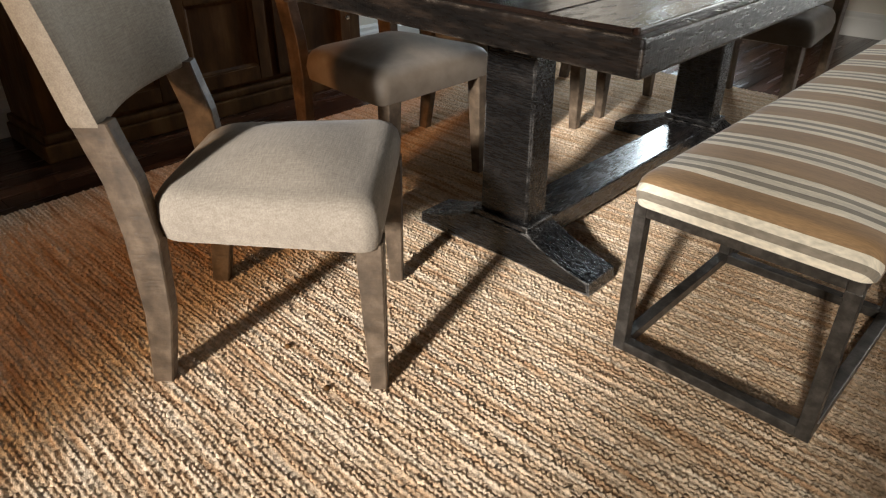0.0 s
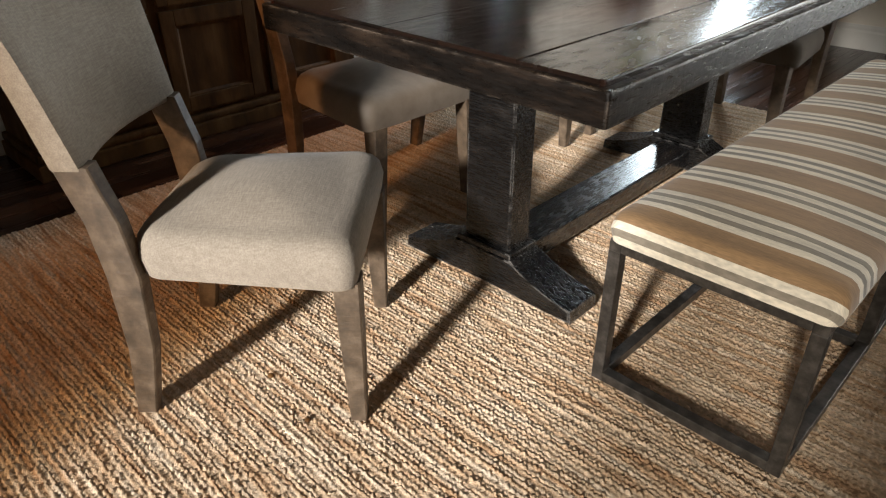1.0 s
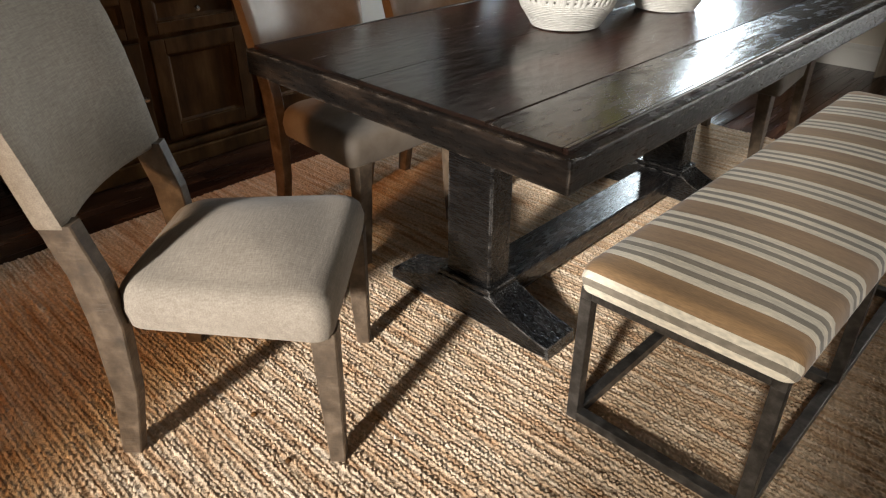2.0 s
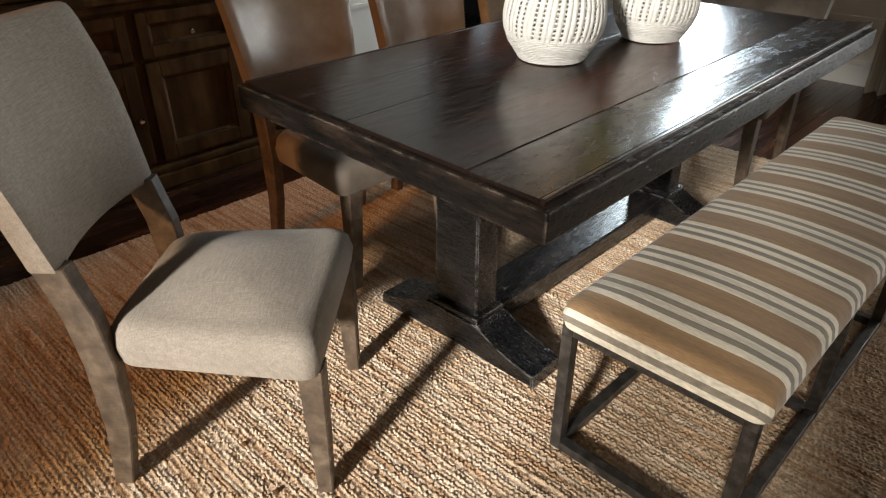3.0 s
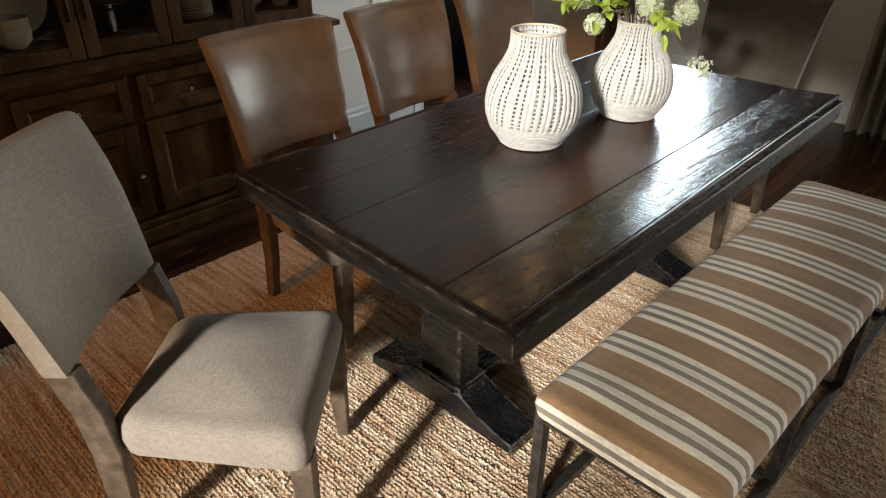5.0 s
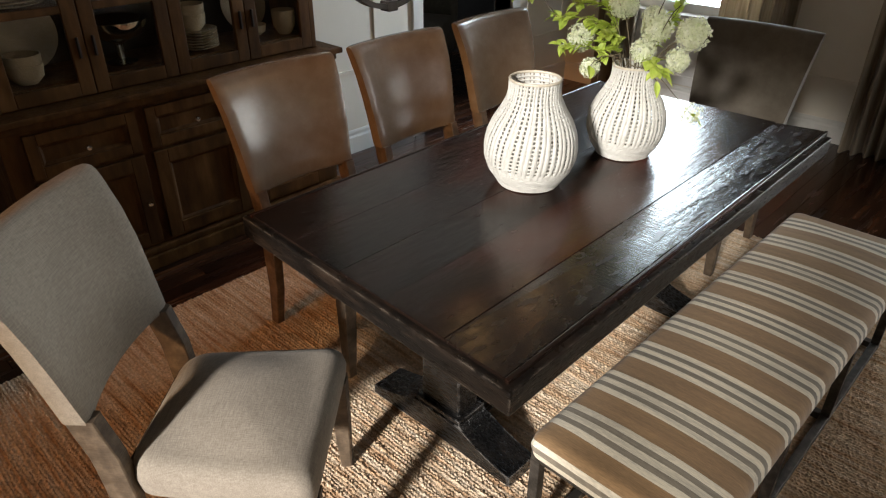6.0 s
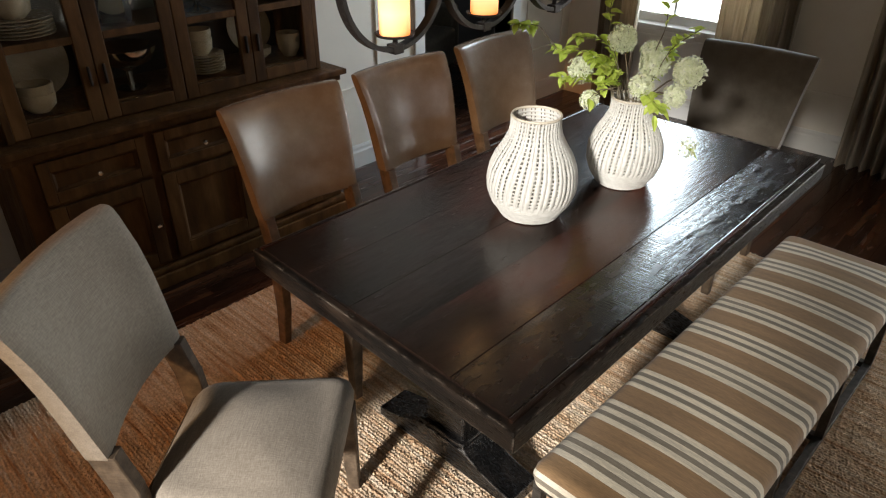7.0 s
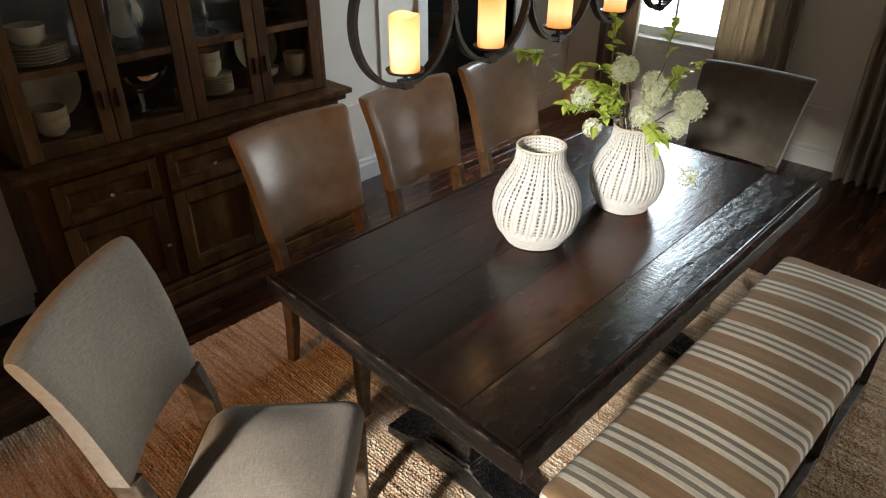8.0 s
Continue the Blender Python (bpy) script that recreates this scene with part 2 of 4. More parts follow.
# unseen ceiling, darkened so that less light bounces back into the room
LOW_BOUNCE_CEILING = material("low_bounce_ceiling", [(0.080, 0.066, 0.052), (0.100, 0.083, 0.066)], 0.85, 3, (1, 1, 1), 0.05, 120, distance=0.001)
CURTAIN_CLOTH = material("tan_curtain_cloth", [(0.34, 0.275, 0.195), (0.44, 0.365, 0.27), (0.52, 0.44, 0.335)], 0.85, 40, (1, 1, 0.1), 0.2, 300, sheen=0.2, distance=0.001, through_light=0.45)
RATTAN = material("whitewashed_rattan", [(0.40, 0.375, 0.325), (0.47, 0.44, 0.385), (0.53, 0.505, 0.45)], 0.65, 40, (1, 1, 1), 0.3, 260, distance=0.001)
RATTAN_RIM = material("tan_rattan", [(0.40, 0.33, 0.24), (0.55, 0.48, 0.37)], 0.6, 50, (1, 1, 1), 0.3, 200, distance=0.001)
CERAMIC = material("cream_ceramic", [(0.54, 0.44, 0.30), (0.62, 0.52, 0.365)], 0.25, 6, (1, 1, 1), 0.03, 60, rough_spread=0.05)
SILVER = material("polished_silver", [(0.70, 0.68, 0.64), (0.80, 0.78, 0.74)], 0.14, 6, (1, 1, 1), 0.03, 40, metal=1.0, rough_spread=0.05)
LEAF = material("fresh_green_leaf", [(0.30, 0.39, 0.04), (0.47, 0.56, 0.09), (0.62, 0.67, 0.18)], 0.45, 25, (1, 1, 1), 0.15, 120, distance=0.001, through_light=0.45)
BLOOM = material("pale_green_petal", [(0.66, 0.69, 0.42), (0.80, 0.81, 0.58), (0.90, 0.89, 0.75)], 0.6, 45, (1, 1, 1), 0.1, 160, distance=0.001, through_light=0.4)
TWIG = material("brown_twig", [(0.07, 0.048, 0.026), (0.13, 0.10, 0.055)], 0.7, 60, (1, 1, 0.3), 0.3, 200)
GREY_CLOTH = material("grey_green_cloth", [(0.10, 0.10, 0.085), (0.15, 0.15, 0.13)], 0.9, 30, (1, 1, 1), 0.2, 200, sheen=0.2)
WHITE_SHADE = material("white_lamp_shade", [(0.70, 0.70, 0.67), (0.76, 0.76, 0.73)], 0.8, 10, (1, 1, 1), 0.1, 150)
# near-black wall colour of the next room
DARK_ROOM = material("dark_room_walls", [(0.030, 0.028, 0.026), (0.045, 0.042, 0.038)], 0.8, 4, (1, 1, 1), 0.05, 80)
CANDLE = glowing("lit_candle_wax", (1.0, 0.24, 0.03), (1.0, 0.74, 0.32), 0.0, 0.16, 1.25)
GLASS = glass("clear_glass", (0.97, 0.98, 0.97))


def stripe_material():
    """Woven ticking: repeated bands along the bench, broad brown, cream and narrow grey."""
    m = bpy.data.materials.new("striped_ticking")
    m.use_nodes = True
    t = m.node_tree
    n, link = t.nodes, t.links.new
    b = n["Principled BSDF"]
    co, sep, mul, frac = n.new("ShaderNodeTexCoord"), n.new("ShaderNodeSeparateXYZ"), n.new("ShaderNodeMath"), n.new("ShaderNodeMath")
    link(co.outputs["UV"], sep.inputs["Vector"])
    mul.operation, frac.operation = "MULTIPLY_ADD", "FRACT"
    mul.inputs[1].default_value, mul.inputs[2].default_value = 1 / STRIPE_PITCH, STRIPE_SHIFT
    link(sep.outputs["Y"], mul.inputs[0])
    link(mul.outputs[0], frac.inputs[0])
    ramp = n.new("ShaderNodeValToRGB")
    ramp.color_ramp.interpolation = "CONSTANT"
    brown, cream, grey = (0.305, 0.180, 0.084, 1), (0.76, 0.67, 0.525, 1), (0.25, 0.208, 0.155, 1)
    els = ramp.color_ramp.elements
    els[0].position, els[0].color = 0.0, brown
    els[1].position, els[1].color = 0.23, cream
    for p, c in ((0.345, grey), (0.445, cream), (0.555, grey), (0.655, cream), (0.77, brown)):
        e = els.new(p)
        e.color = c
    link(frac.outputs[0], ramp.inputs["Fac"])
    noise_ = n.new("ShaderNodeTexNoise")
    mp = n.new("ShaderNodeMapping")
    mp.inputs["Scale"].default_value = (1, 9, 1)
    noise_.inputs["Scale"].default_value, noise_.inputs["Detail"].default_value = 55, 6
    link(co.outputs["Object"], mp.inputs["Vector"])
    link(mp.outputs["Vector"], noise_.inputs["Vector"])
    big = n.new("ShaderNodeTexNoise")
    mpb = n.new("ShaderNodeMapping")
    mpb.inputs["Scale"].default_value = (0.22, 3.0, 1)
    big.inputs["Scale"].default_value, big.inputs["Detail"].default_value = 13, 3
    link(co.outputs["Object"], mpb.inputs["Vector"])
    link(mpb.outputs["Vector"], big.inputs["Vector"])
    add, rng, hs = n.new("ShaderNodeMath"), n.new("ShaderNodeMapRange"), n.new("ShaderNodeHueSaturation")
    add.operation = "ADD"
    link(noise_.outputs["Fac"], add.inputs[0])
    link(big.outputs["Fac"], add.inputs[1])
    rng.inputs["From Min"].default_value, rng.inputs["From Max"].default_value = 0.6, 1.4
    rng.inputs["To Min"].default_value, rng.inputs["To Max"].default_value = 0.58, 1.30
    link(add.outputs[0], rng.inputs["Value"])
    link(rng.outputs["Result"], hs.inputs["Value"])
    link(ramp.outputs["Color"], hs.inputs["Color"])
    link(hs.outputs["Color"], b.inputs["Base Color"])
    bp = n.new("ShaderNodeBump")
    bp.inputs["Strength"].default_value, bp.inputs["Distance"].default_value = 0.25, 0.001
    weave = n.new("ShaderNodeTexNoise")
    weave.inputs["Scale"].default_value = 420
    link(co.outputs["Object"], weave.inputs["Vector"])
    link(weave.outputs["Fac"], bp.inputs["Height"])
    link(bp.outputs["Normal"], b.inputs["Normal"])
    b.inputs["Roughness"].default_value = 0.85
    b.inputs["Sheen Weight"].default_value = 0.15
    return m


def jute_material():
    """Braided jute: straw, tan and rust strands that run along the rows."""
    m = bpy.data.materials.new("braided_jute")
    m.use_nodes = True
    t = m.node_tree
    n, link = t.nodes, t.links.new
    b = n["Principled BSDF"]
    co = n.new("ShaderNodeTexCoord")

    def noise_of(stretch, scale, detail=3.0):
        mp, nz = n.new("ShaderNodeMapping"), n.new("ShaderNodeTexNoise")
        mp.inputs["Scale"].default_value = stretch
        nz.inputs["Scale"].default_value, nz.inputs["Detail"].default_value = scale, detail
        link(co.outputs["Object"], mp.inputs["Vector"])
        link(mp.outputs["Vector"], nz.inputs["Vector"])
        return nz.outputs["Fac"]

    ramp = n.new("ShaderNodeValToRGB")
    els = ramp.color_ramp.elements
    els[0].position, els[0].color = 0.27, (0.37, 0.215, 0.118, 1)
    els[1].position, els[1].color = 0.74, (0.78, 0.64, 0.485, 1)
    for p, c in ((0.37, (0.51, 0.315, 0.178, 1)), (0.46, (0.63, 0.44, 0.28, 1)), (0.58, (0.70, 0.53, 0.37, 1))):
        e = els.new(p)
        e.color = c
    link(noise_of((1, 14, 1), 3.6, 4), ramp.inputs["Fac"])
    hs, rng = n.new("ShaderNodeHueSaturation"), n.new("ShaderNodeMapRange")
    rng.inputs["From Min"].default_value, rng.inputs["From Max"].default_value = 0.3, 0.7
    rng.inputs["To Min"].default_value, rng.inputs["To Max"].default_value = 0.64, 1.20
    link(noise_of((1, 1.4, 1), 85, 3), rng.inputs["Value"])
    link(rng.outputs["Result"], hs.inputs["Value"])
    link(ramp.outputs["Color"], hs.inputs["Color"])
    link(hs.outputs["Color"], b.inputs["Base Color"])
    bp = n.new("ShaderNodeBump")
    bp.inputs["Strength"].default_value, bp.inputs["Distance"].default_value = 0.8, 0.003
    link(noise_of((1, 1.6, 1), 260, 4), bp.inputs["Height"])
    link(bp.outputs["Normal"], b.inputs["Normal"])
    b.inputs["Roughness"].default_value = 0.9
    b.inputs["Specular IOR Level"].default_value = 0.06
    return m


STRIPE_PITCH = 0.1824
STRIPE_SHIFT = 0.5 - 0.322 / STRIPE_PITCH
TICKING = stripe_material()
JUTE = jute_material()


# ---- mesh helpers ----
def mesh_of(name, bm, mat, smooth=False):
    bmesh.ops.recalc_face_normals(bm, faces=bm.faces[:])
    me = bpy.data.meshes.new(name)
    bm.to_mesh(me)
    bm.free()
    me.materials.append(mat)
    if smooth:
        me.shade_smooth()
        me.set_sharp_from_angle(angle=radians(42))
    return me


def part(name, bm, mat, parent=None, label="", smooth=False):
    """Links a bmesh as one mesh object under a thing or a part."""
    ob = new(name, mesh_of(name, bm, mat, smooth))
    if parent:
        ob.parent = parent
    if label:
        tagged(ob, label)
    return ob


def thing(name, label, category, group="", m=None):
    ob = new(name)
    ob.empty_display_size = 0.1
    tagged(ob, label, category, group)
    if m is not None:
        ob.matrix_world = m
    return ob


def box(x0, x1, y0, y1, z0, z1, bev=0.004, bm=None, seg=2):
    bm = bm or bmesh.new()
    vs = bmesh.ops.create_cube(bm, size=1.0)["verts"]
    for v in vs:
        v.co = Vector(((x0 + x1) / 2 + v.co.x * (x1 - x0), (y0 + y1) / 2 + v.co.y * (y1 - y0), (z0 + z1) / 2 + v.co.z * (z1 - z0)))
    if bev:
        es = list({e for v in vs for e in v.link_edges})
        bmesh.ops.bevel(bm, geom=es, offset=bev, segments=seg, profile=0.6, affect="EDGES")
    return bm


def loft(rings, bm=None, caps=True, closed=False):
    """A skin over rings of the same number of points; closed: the last ring joins the first."""
    bm = bm or bmesh.new()
    vs = [[bm.verts.new(p) for p in ring] for ring in rings]
    k = len(vs[0])
    pairs = list(zip(vs, vs[1:])) + ([(vs[-1], vs[0])] if closed else [])
    for a, b in pairs:
        for i in range(k):
            bm.faces.new((a[i], a[(i + 1) % k], b[(i + 1) % k], b[i]))
    if caps and not closed:
        bm.faces.new(vs[0][::-1])
        bm.faces.new(vs[-1])
    return bm


def lathe(profile, seg=32, bm=None, centre=(0, 0)):
    """A turned form: profile of (radius, height); ends are closed when their radius is not zero."""
    rings = [[(centre[0] + max(r, 1e-4) * math.cos(2 * math.pi * i / seg), centre[1] + max(r, 1e-4) * math.sin(2 * math.pi * i / seg), z) for i in range(seg)] for r, z in profile]
    return loft(rings, bm)


def tube(points, radius, seg=6, bm=None, taper=1.0):
    pts = [Vector(p) for p in points]
    rings = []
    for i, p in enumerate(pts):
        d = (pts[min(i + 1, len(pts) - 1)] - pts[max(i - 1, 0)]).normalized()
        u = d.cross(Vector((0.31, 0.17, 0.93))).normalized()
        w = d.cross(u)
        r = radius * (1 + (taper - 1) * i / max(1, len(pts) - 1))
        rings.append([p + r * (math.cos(2 * math.pi * k / seg) * u + math.sin(2 * math.pi * k / seg) * w) for k in range(seg)])
    return loft(rings, bm)


def section(cx, cy, z, hx, hy, c=0.004):
    """A rectangle with cut corners, as a ring."""
    return [(cx + sx * (hx - (c if k else 0)), cy + sy * (hy - (0 if k else c)), z)
            for sx, sy, order in ((1, 1, (0, 1)), (-1, 1, (1, 0)), (-1, -1, (0, 1)), (1, -1, (1, 0))) for k in order]


def rounded_outline(w0, w1, y0, y1, r, per=6, rear=None):
    """A trapezium with rounded corners, w0 wide at y0 and w1 wide at y1."""
    out = []
    q = rear or r
    for cx, cy, a0, r in ((w1 / 2 - r, y1 - r, 0, r), (-w1 / 2 + r, y1 - r, 90, r), (-w0 / 2 + q, y0 + q, 180, q), (w0 / 2 - q, y0 + q, 270, q)):
        for i in range(per + 1):
            a = radians(a0 + 90 * i / per)
            out.append((cx + r * math.cos(a), cy + r * math.sin(a)))
    dense = []
    for i, p in enumerate(out):
        q = out[(i + 1) % len(out)]
        d = math.dist(p, q)
        k = max(1, int(d / 0.05))
        dense += [(p[0] + (q[0] - p[0]) * j / k, p[1] + (q[1] - p[1]) * j / k) for j in range(k)]
    return dense


def cushion(outline, z0, z1, crown, edge=0.03):
    """A stuffed pad: straight sides, a rolled upper edge and a crowned top."""
    xs, ys = [p[0] for p in outline], [p[1] for p in outline]
    cx, cy = (max(xs) + min(xs)) / 2, (max(ys) + min(ys)) / 2
    hx, hy = (max(xs) - min(xs)) / 2, (max(ys) - min(ys)) / 2
    half, long_pad = min(hx, hy), max(hx, hy) > 2 * min(hx, hy)
    # how far across its own width each point of the outline lies
    across = [(x - cx) / max(abs(a - cx) for a, b in outline if abs(b - y) < 0.04) for x, y in outline]
    along = [(y - cy) / hy for x, y in outline]

    def ring(inset, z):
        return [(cx + (x - cx) * (1 - inset / hx), cy + (y - cy) * (1 - inset / hy), z) for x, y in outline]

    rings = [ring(0.012, z0), ring(0.002, z0 + 0.004), ring(-0.003, z0 + 0.4 * (z1 - z0)), ring(0, z1 - edge)]
    for k in (0.25, 0.5, 0.75, 1.0):
        a = k * math.pi / 2
        rings.append(ring(edge * (1 - math.cos(a)), z1 - edge + edge * math.sin(a) * 0.92))
    for k in (0.06, 0.14, 0.24, 0.35, 0.5, 0.65, 0.8, 0.92):
        flat = ring(edge + (half - edge) * k, z1 - edge * 0.08)
        if long_pad:
            rings.append([(x, y, z + crown * (1 - (1 - k) ** 2)) for x, y, z in flat])
        else:
            rings.append([(x, y, z + crown * (max(0.0, 1 - ((1 - k) * u) ** 2) * max(0.0, 1 - ((1 - k) * v) ** 2)) ** 1.1) for (x, y, z), u, v in zip(flat, across, along)])
    return loft(rings)


# ---- the room ----
FLOOR_Z = -0.012
LEFT_X, RIGHT_X, FAR_Y, NEAR_Y, TOP = -2.16, 3.2, 4.15, -2.7, 3.05


def structure(name, bm, mat, label):
    return tagged(part(name, bm, mat), label, name.rstrip("_0123456789").split("_")[0], kind="structure")


floor = structure("floor", box(LEFT_X - 0.15, RIGHT_X, NEAR_Y, FAR_Y, FLOOR_Z - 0.15, FLOOR_Z - 0.004, 0), FLOOR_WOOD, "dark stained hardwood floor of narrow glossy boards")
structure("ceiling", box(LEFT_X - 2.75, RIGHT_X + 0.15, NEAR_Y - 0.15, FAR_Y + 0.15, TOP, TOP + 0.1, 0), LOW_BOUNCE_CEILING, "plain unseen ceiling, kept dark to cut bounced light")

# far wall with two tall window openings
WINDOWS = [(-1.62, -0.58, 0.66), (1.50, 2.54, 0.06)]     # from x, to x, sill
HEAD = 2.80
bm = bmesh.new()
edges = [LEFT_X - 0.15, WINDOWS[0][0], WINDOWS[0][1], WINDOWS[1][0], WINDOWS[1][1], RIGHT_X + 0.15]
for a, b in zip(edges[::2], edges[1::2]):
    box(a, b, FAR_Y, FAR_Y + 0.15, FLOOR_Z - 0.15, TOP, 0, bm)
for a, b, sill in WINDOWS:
    box(a, b, FAR_Y, FAR_Y + 0.15, FLOOR_Z - 0.15, sill, 0, bm)
    box(a, b, FAR_Y, FAR_Y + 0.15, HEAD, TOP, 0, bm)
wall_north = structure("wall_north", bm, WALL_PAINT, "warm grey painted wall with panel mouldings and tall windows")

# wall behind the sideboard, with a doorway to a dark room
DOOR = (2.42, 3.36)
bm = bmesh.new()
box(LEFT_X - 0.15, LEFT_X, NEAR_Y, DOOR[0], FLOOR_Z - 0.15, TOP, 0, bm)
box(LEFT_X - 0.15, LEFT_X, DOOR[1], FAR_Y, FLOOR_Z - 0.15, TOP, 0, bm)
box(LEFT_X - 0.15, LEFT_X, DOOR[0], DOOR[1], 2.15, TOP, 0, bm)
wall_west = structure("wall_west", bm, WALL_PAINT, "warm grey painted wall with panel mouldings and an open doorway")
SIDE_WINDOW = (2.38, 3.62, 0.30, 2.40)
bm = bmesh.new()
box(RIGHT_X, RIGHT_X + 0.15, NEAR_Y, SIDE_WINDOW[0], FLOOR_Z - 0.15, TOP, 0, bm)
box(RIGHT_X, RIGHT_X + 0.15, SIDE_WINDOW[1], FAR_Y, FLOOR_Z - 0.15, TOP, 0, bm)
box(RIGHT_X, RIGHT_X + 0.15, SIDE_WINDOW[0], SIDE_WINDOW[1], FLOOR_Z - 0.15, SIDE_WINDOW[2], 0, bm)
box(RIGHT_X, RIGHT_X + 0.15, SIDE_WINDOW[0], SIDE_WINDOW[1], SIDE_WINDOW[3], TOP, 0, bm)
structure("wall_east", bm, WALL_PAINT, "warm grey painted wall with a tall window opening")

# unseen back wall; its broad opening is sized to shape the low sun
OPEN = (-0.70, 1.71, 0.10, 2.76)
bm = bmesh.new()
box(LEFT_X - 0.15, OPEN[0], NEAR_Y - 0.15, NEAR_Y, FLOOR_Z - 0.15, TOP, 0, bm)
box(OPEN[1], RIGHT_X + 0.15, NEAR_Y - 0.15, NEAR_Y, FLOOR_Z - 0.15, TOP, 0, bm)
box(OPEN[0], OPEN[1], NEAR_Y - 0.15, NEAR_Y, FLOOR_Z - 0.15, OPEN[2], 0, bm)
box(OPEN[0], OPEN[1], NEAR_Y - 0.15, NEAR_Y, OPEN[3], TOP, 0, bm)
wall_south = structure("wall_south", bm, LOW_BOUNCE_PAINT, "plain unseen taupe wall, kept dark to cut bounced light, with a broad opening")
# unseen amber panes, added to dim and warm the sun on the left
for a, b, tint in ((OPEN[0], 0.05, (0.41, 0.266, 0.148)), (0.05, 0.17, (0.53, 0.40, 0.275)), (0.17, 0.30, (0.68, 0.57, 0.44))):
    part("pane", box(a, b, NEAR_Y - 0.080, NEAR_Y - 0.076, OPEN[2], OPEN[3], 0), glass("amber_sun_filter", tint), wall_south, "unseen amber pane added to dim and warm the sun")
# unseen grey pane, added to weaken the sun on the right
part("pane", box(1.20, OPEN[1], NEAR_Y - 0.080, NEAR_Y - 0.076, OPEN[2], OPEN[3], 0), glass("grey_sun_filter", (0.66, 0.65, 0.63)), wall_south, "unseen grey pane added to dim the sun")

# the dark room past the doorway
structure("floor_side_room", box(LEFT_X - 2.6, LEFT_X - 0.15, 1.2, FAR_Y, FLOOR_Z - 0.15, FLOOR_Z, 0), FLOOR_WOOD, "dark stained hardwood floor of the next room")
bm = bmesh.new()
# the gap in the far side is made for the added lamp
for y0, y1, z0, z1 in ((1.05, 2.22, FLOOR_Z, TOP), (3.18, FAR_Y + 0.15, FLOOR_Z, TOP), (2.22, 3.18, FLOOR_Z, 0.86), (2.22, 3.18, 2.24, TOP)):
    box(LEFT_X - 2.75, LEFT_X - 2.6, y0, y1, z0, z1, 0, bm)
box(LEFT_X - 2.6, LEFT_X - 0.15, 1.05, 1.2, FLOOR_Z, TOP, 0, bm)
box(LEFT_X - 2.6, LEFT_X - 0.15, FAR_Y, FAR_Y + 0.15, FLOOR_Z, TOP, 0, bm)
structure("wall_side_room", bm, DARK_ROOM, "near-black walls of the next room")


def moulding_run(name, parent, p0, p1, out, profile, mat, label=""):
    """A straight strip from p0 to p1 with a profile of (distance out of the wall, height)."""
    rings = [[Vector(p) + Vector(out) * d + Vector((0, 0, h)) for d, h in profile] for p in (p0, p1)]
    return part(name, loft(rings), mat, parent, label)


BASE = [(0, 0), (0.018, 0), (0.018, 0.105), (0.012, 0.118), (0.012, 0.135), (0.006, 0.15), (0, 0.15)]
base_mat = TRIM_PAINT
for name, parent, p0, p1, out in (
        ("baseboard", wall_north, (LEFT_X + 0.02, FAR_Y, FLOOR_Z), (RIGHT_X, FAR_Y, FLOOR_Z), (0, -1, 0)),
        ("baseboard", wall_west, (LEFT_X, NEAR_Y, FLOOR_Z), (LEFT_X, DOOR[0] - 0.1, FLOOR_Z), (1, 0, 0)),
        ("baseboard", wall_west, (LEFT_X, DOOR[1] + 0.1, FLOOR_Z), (LEFT_X, FAR_Y, FLOOR_Z), (1, 0, 0))):
    moulding_run(name, parent, p0, p1, out, BASE, base_mat, "off-white painted baseboard")


def panel_frame(parent, axis, a, b, z0, z1):
    """A raised picture-frame moulding on a wall; axis says along which way the wall runs."""
    w, d = 0.022, 0.012
    bm = bmesh.new()
    for s0, s1, h0, h1 in ((a, b, z0, z0 + w), (a, b, z1 - w, z1), (a, a + w, z0 + w, z1 - w), (b - w, b, z0 + w, z1 - w)):
        if axis == "x":
            box(s0, s1, FAR_Y - d, FAR_Y - 0.0005, h0, h1, 0.003, bm)
        else:
            box(LEFT_X + 0.0005, LEFT_X + d, s0, s1, h0, h1, 0.003, bm)
    return part("panel_moulding", bm, WALL_PAINT, parent, "painted picture-frame panel moulding")


panel_frame(wall_west, "y", -1.9, -0.45, 0.38, 2.3)
panel_frame(wall_west, "y", 1.45, 2.02, 0.50, 2.3)
panel_frame(wall_west, "y", 3.55, 4.05, 0.40, 2.3)
panel_frame(wall_north, "x", -0.42, 0.30, 0.385, 2.3)

# door casing
bm = bmesh.new()
box(LEFT_X - 0.155, LEFT_X + 0.02, DOOR[0] - 0.09, DOOR[0], FLOOR_Z, 2.24, 0.004, bm)
box(LEFT_X - 0.155, LEFT_X + 0.02, DOOR[1], DOOR[1] + 0.09, FLOOR_Z, 2.24, 0.004, bm)
box(LEFT_X - 0.155, LEFT_X + 0.02, DOOR[0], DOOR[1], 2.15, 2.24, 0.004, bm)
structure("door_casing", bm, TRIM_PAINT, "off-white painted casing of an open doorway")

# bright overcast distance outside the windows
haze = bpy.data.materials.new("bright_haze")
haze.use_nodes = True
hb = haze.node_tree.nodes["Principled BSDF"]
hb.inputs["Base Color"].default_value = (0.8, 0.8, 0.8, 1)
hb.inputs["Emission Color"].default_value = (0.95, 0.98, 1.0, 1)
hb.inputs["Emission Strength"].default_value = 5.0
tagged(part("backdrop", box(-6, 6, 7.5, 7.6, -3, 4, 0), haze), "plain bright overcast distance outside the windows", "backdrop", kind="structure")

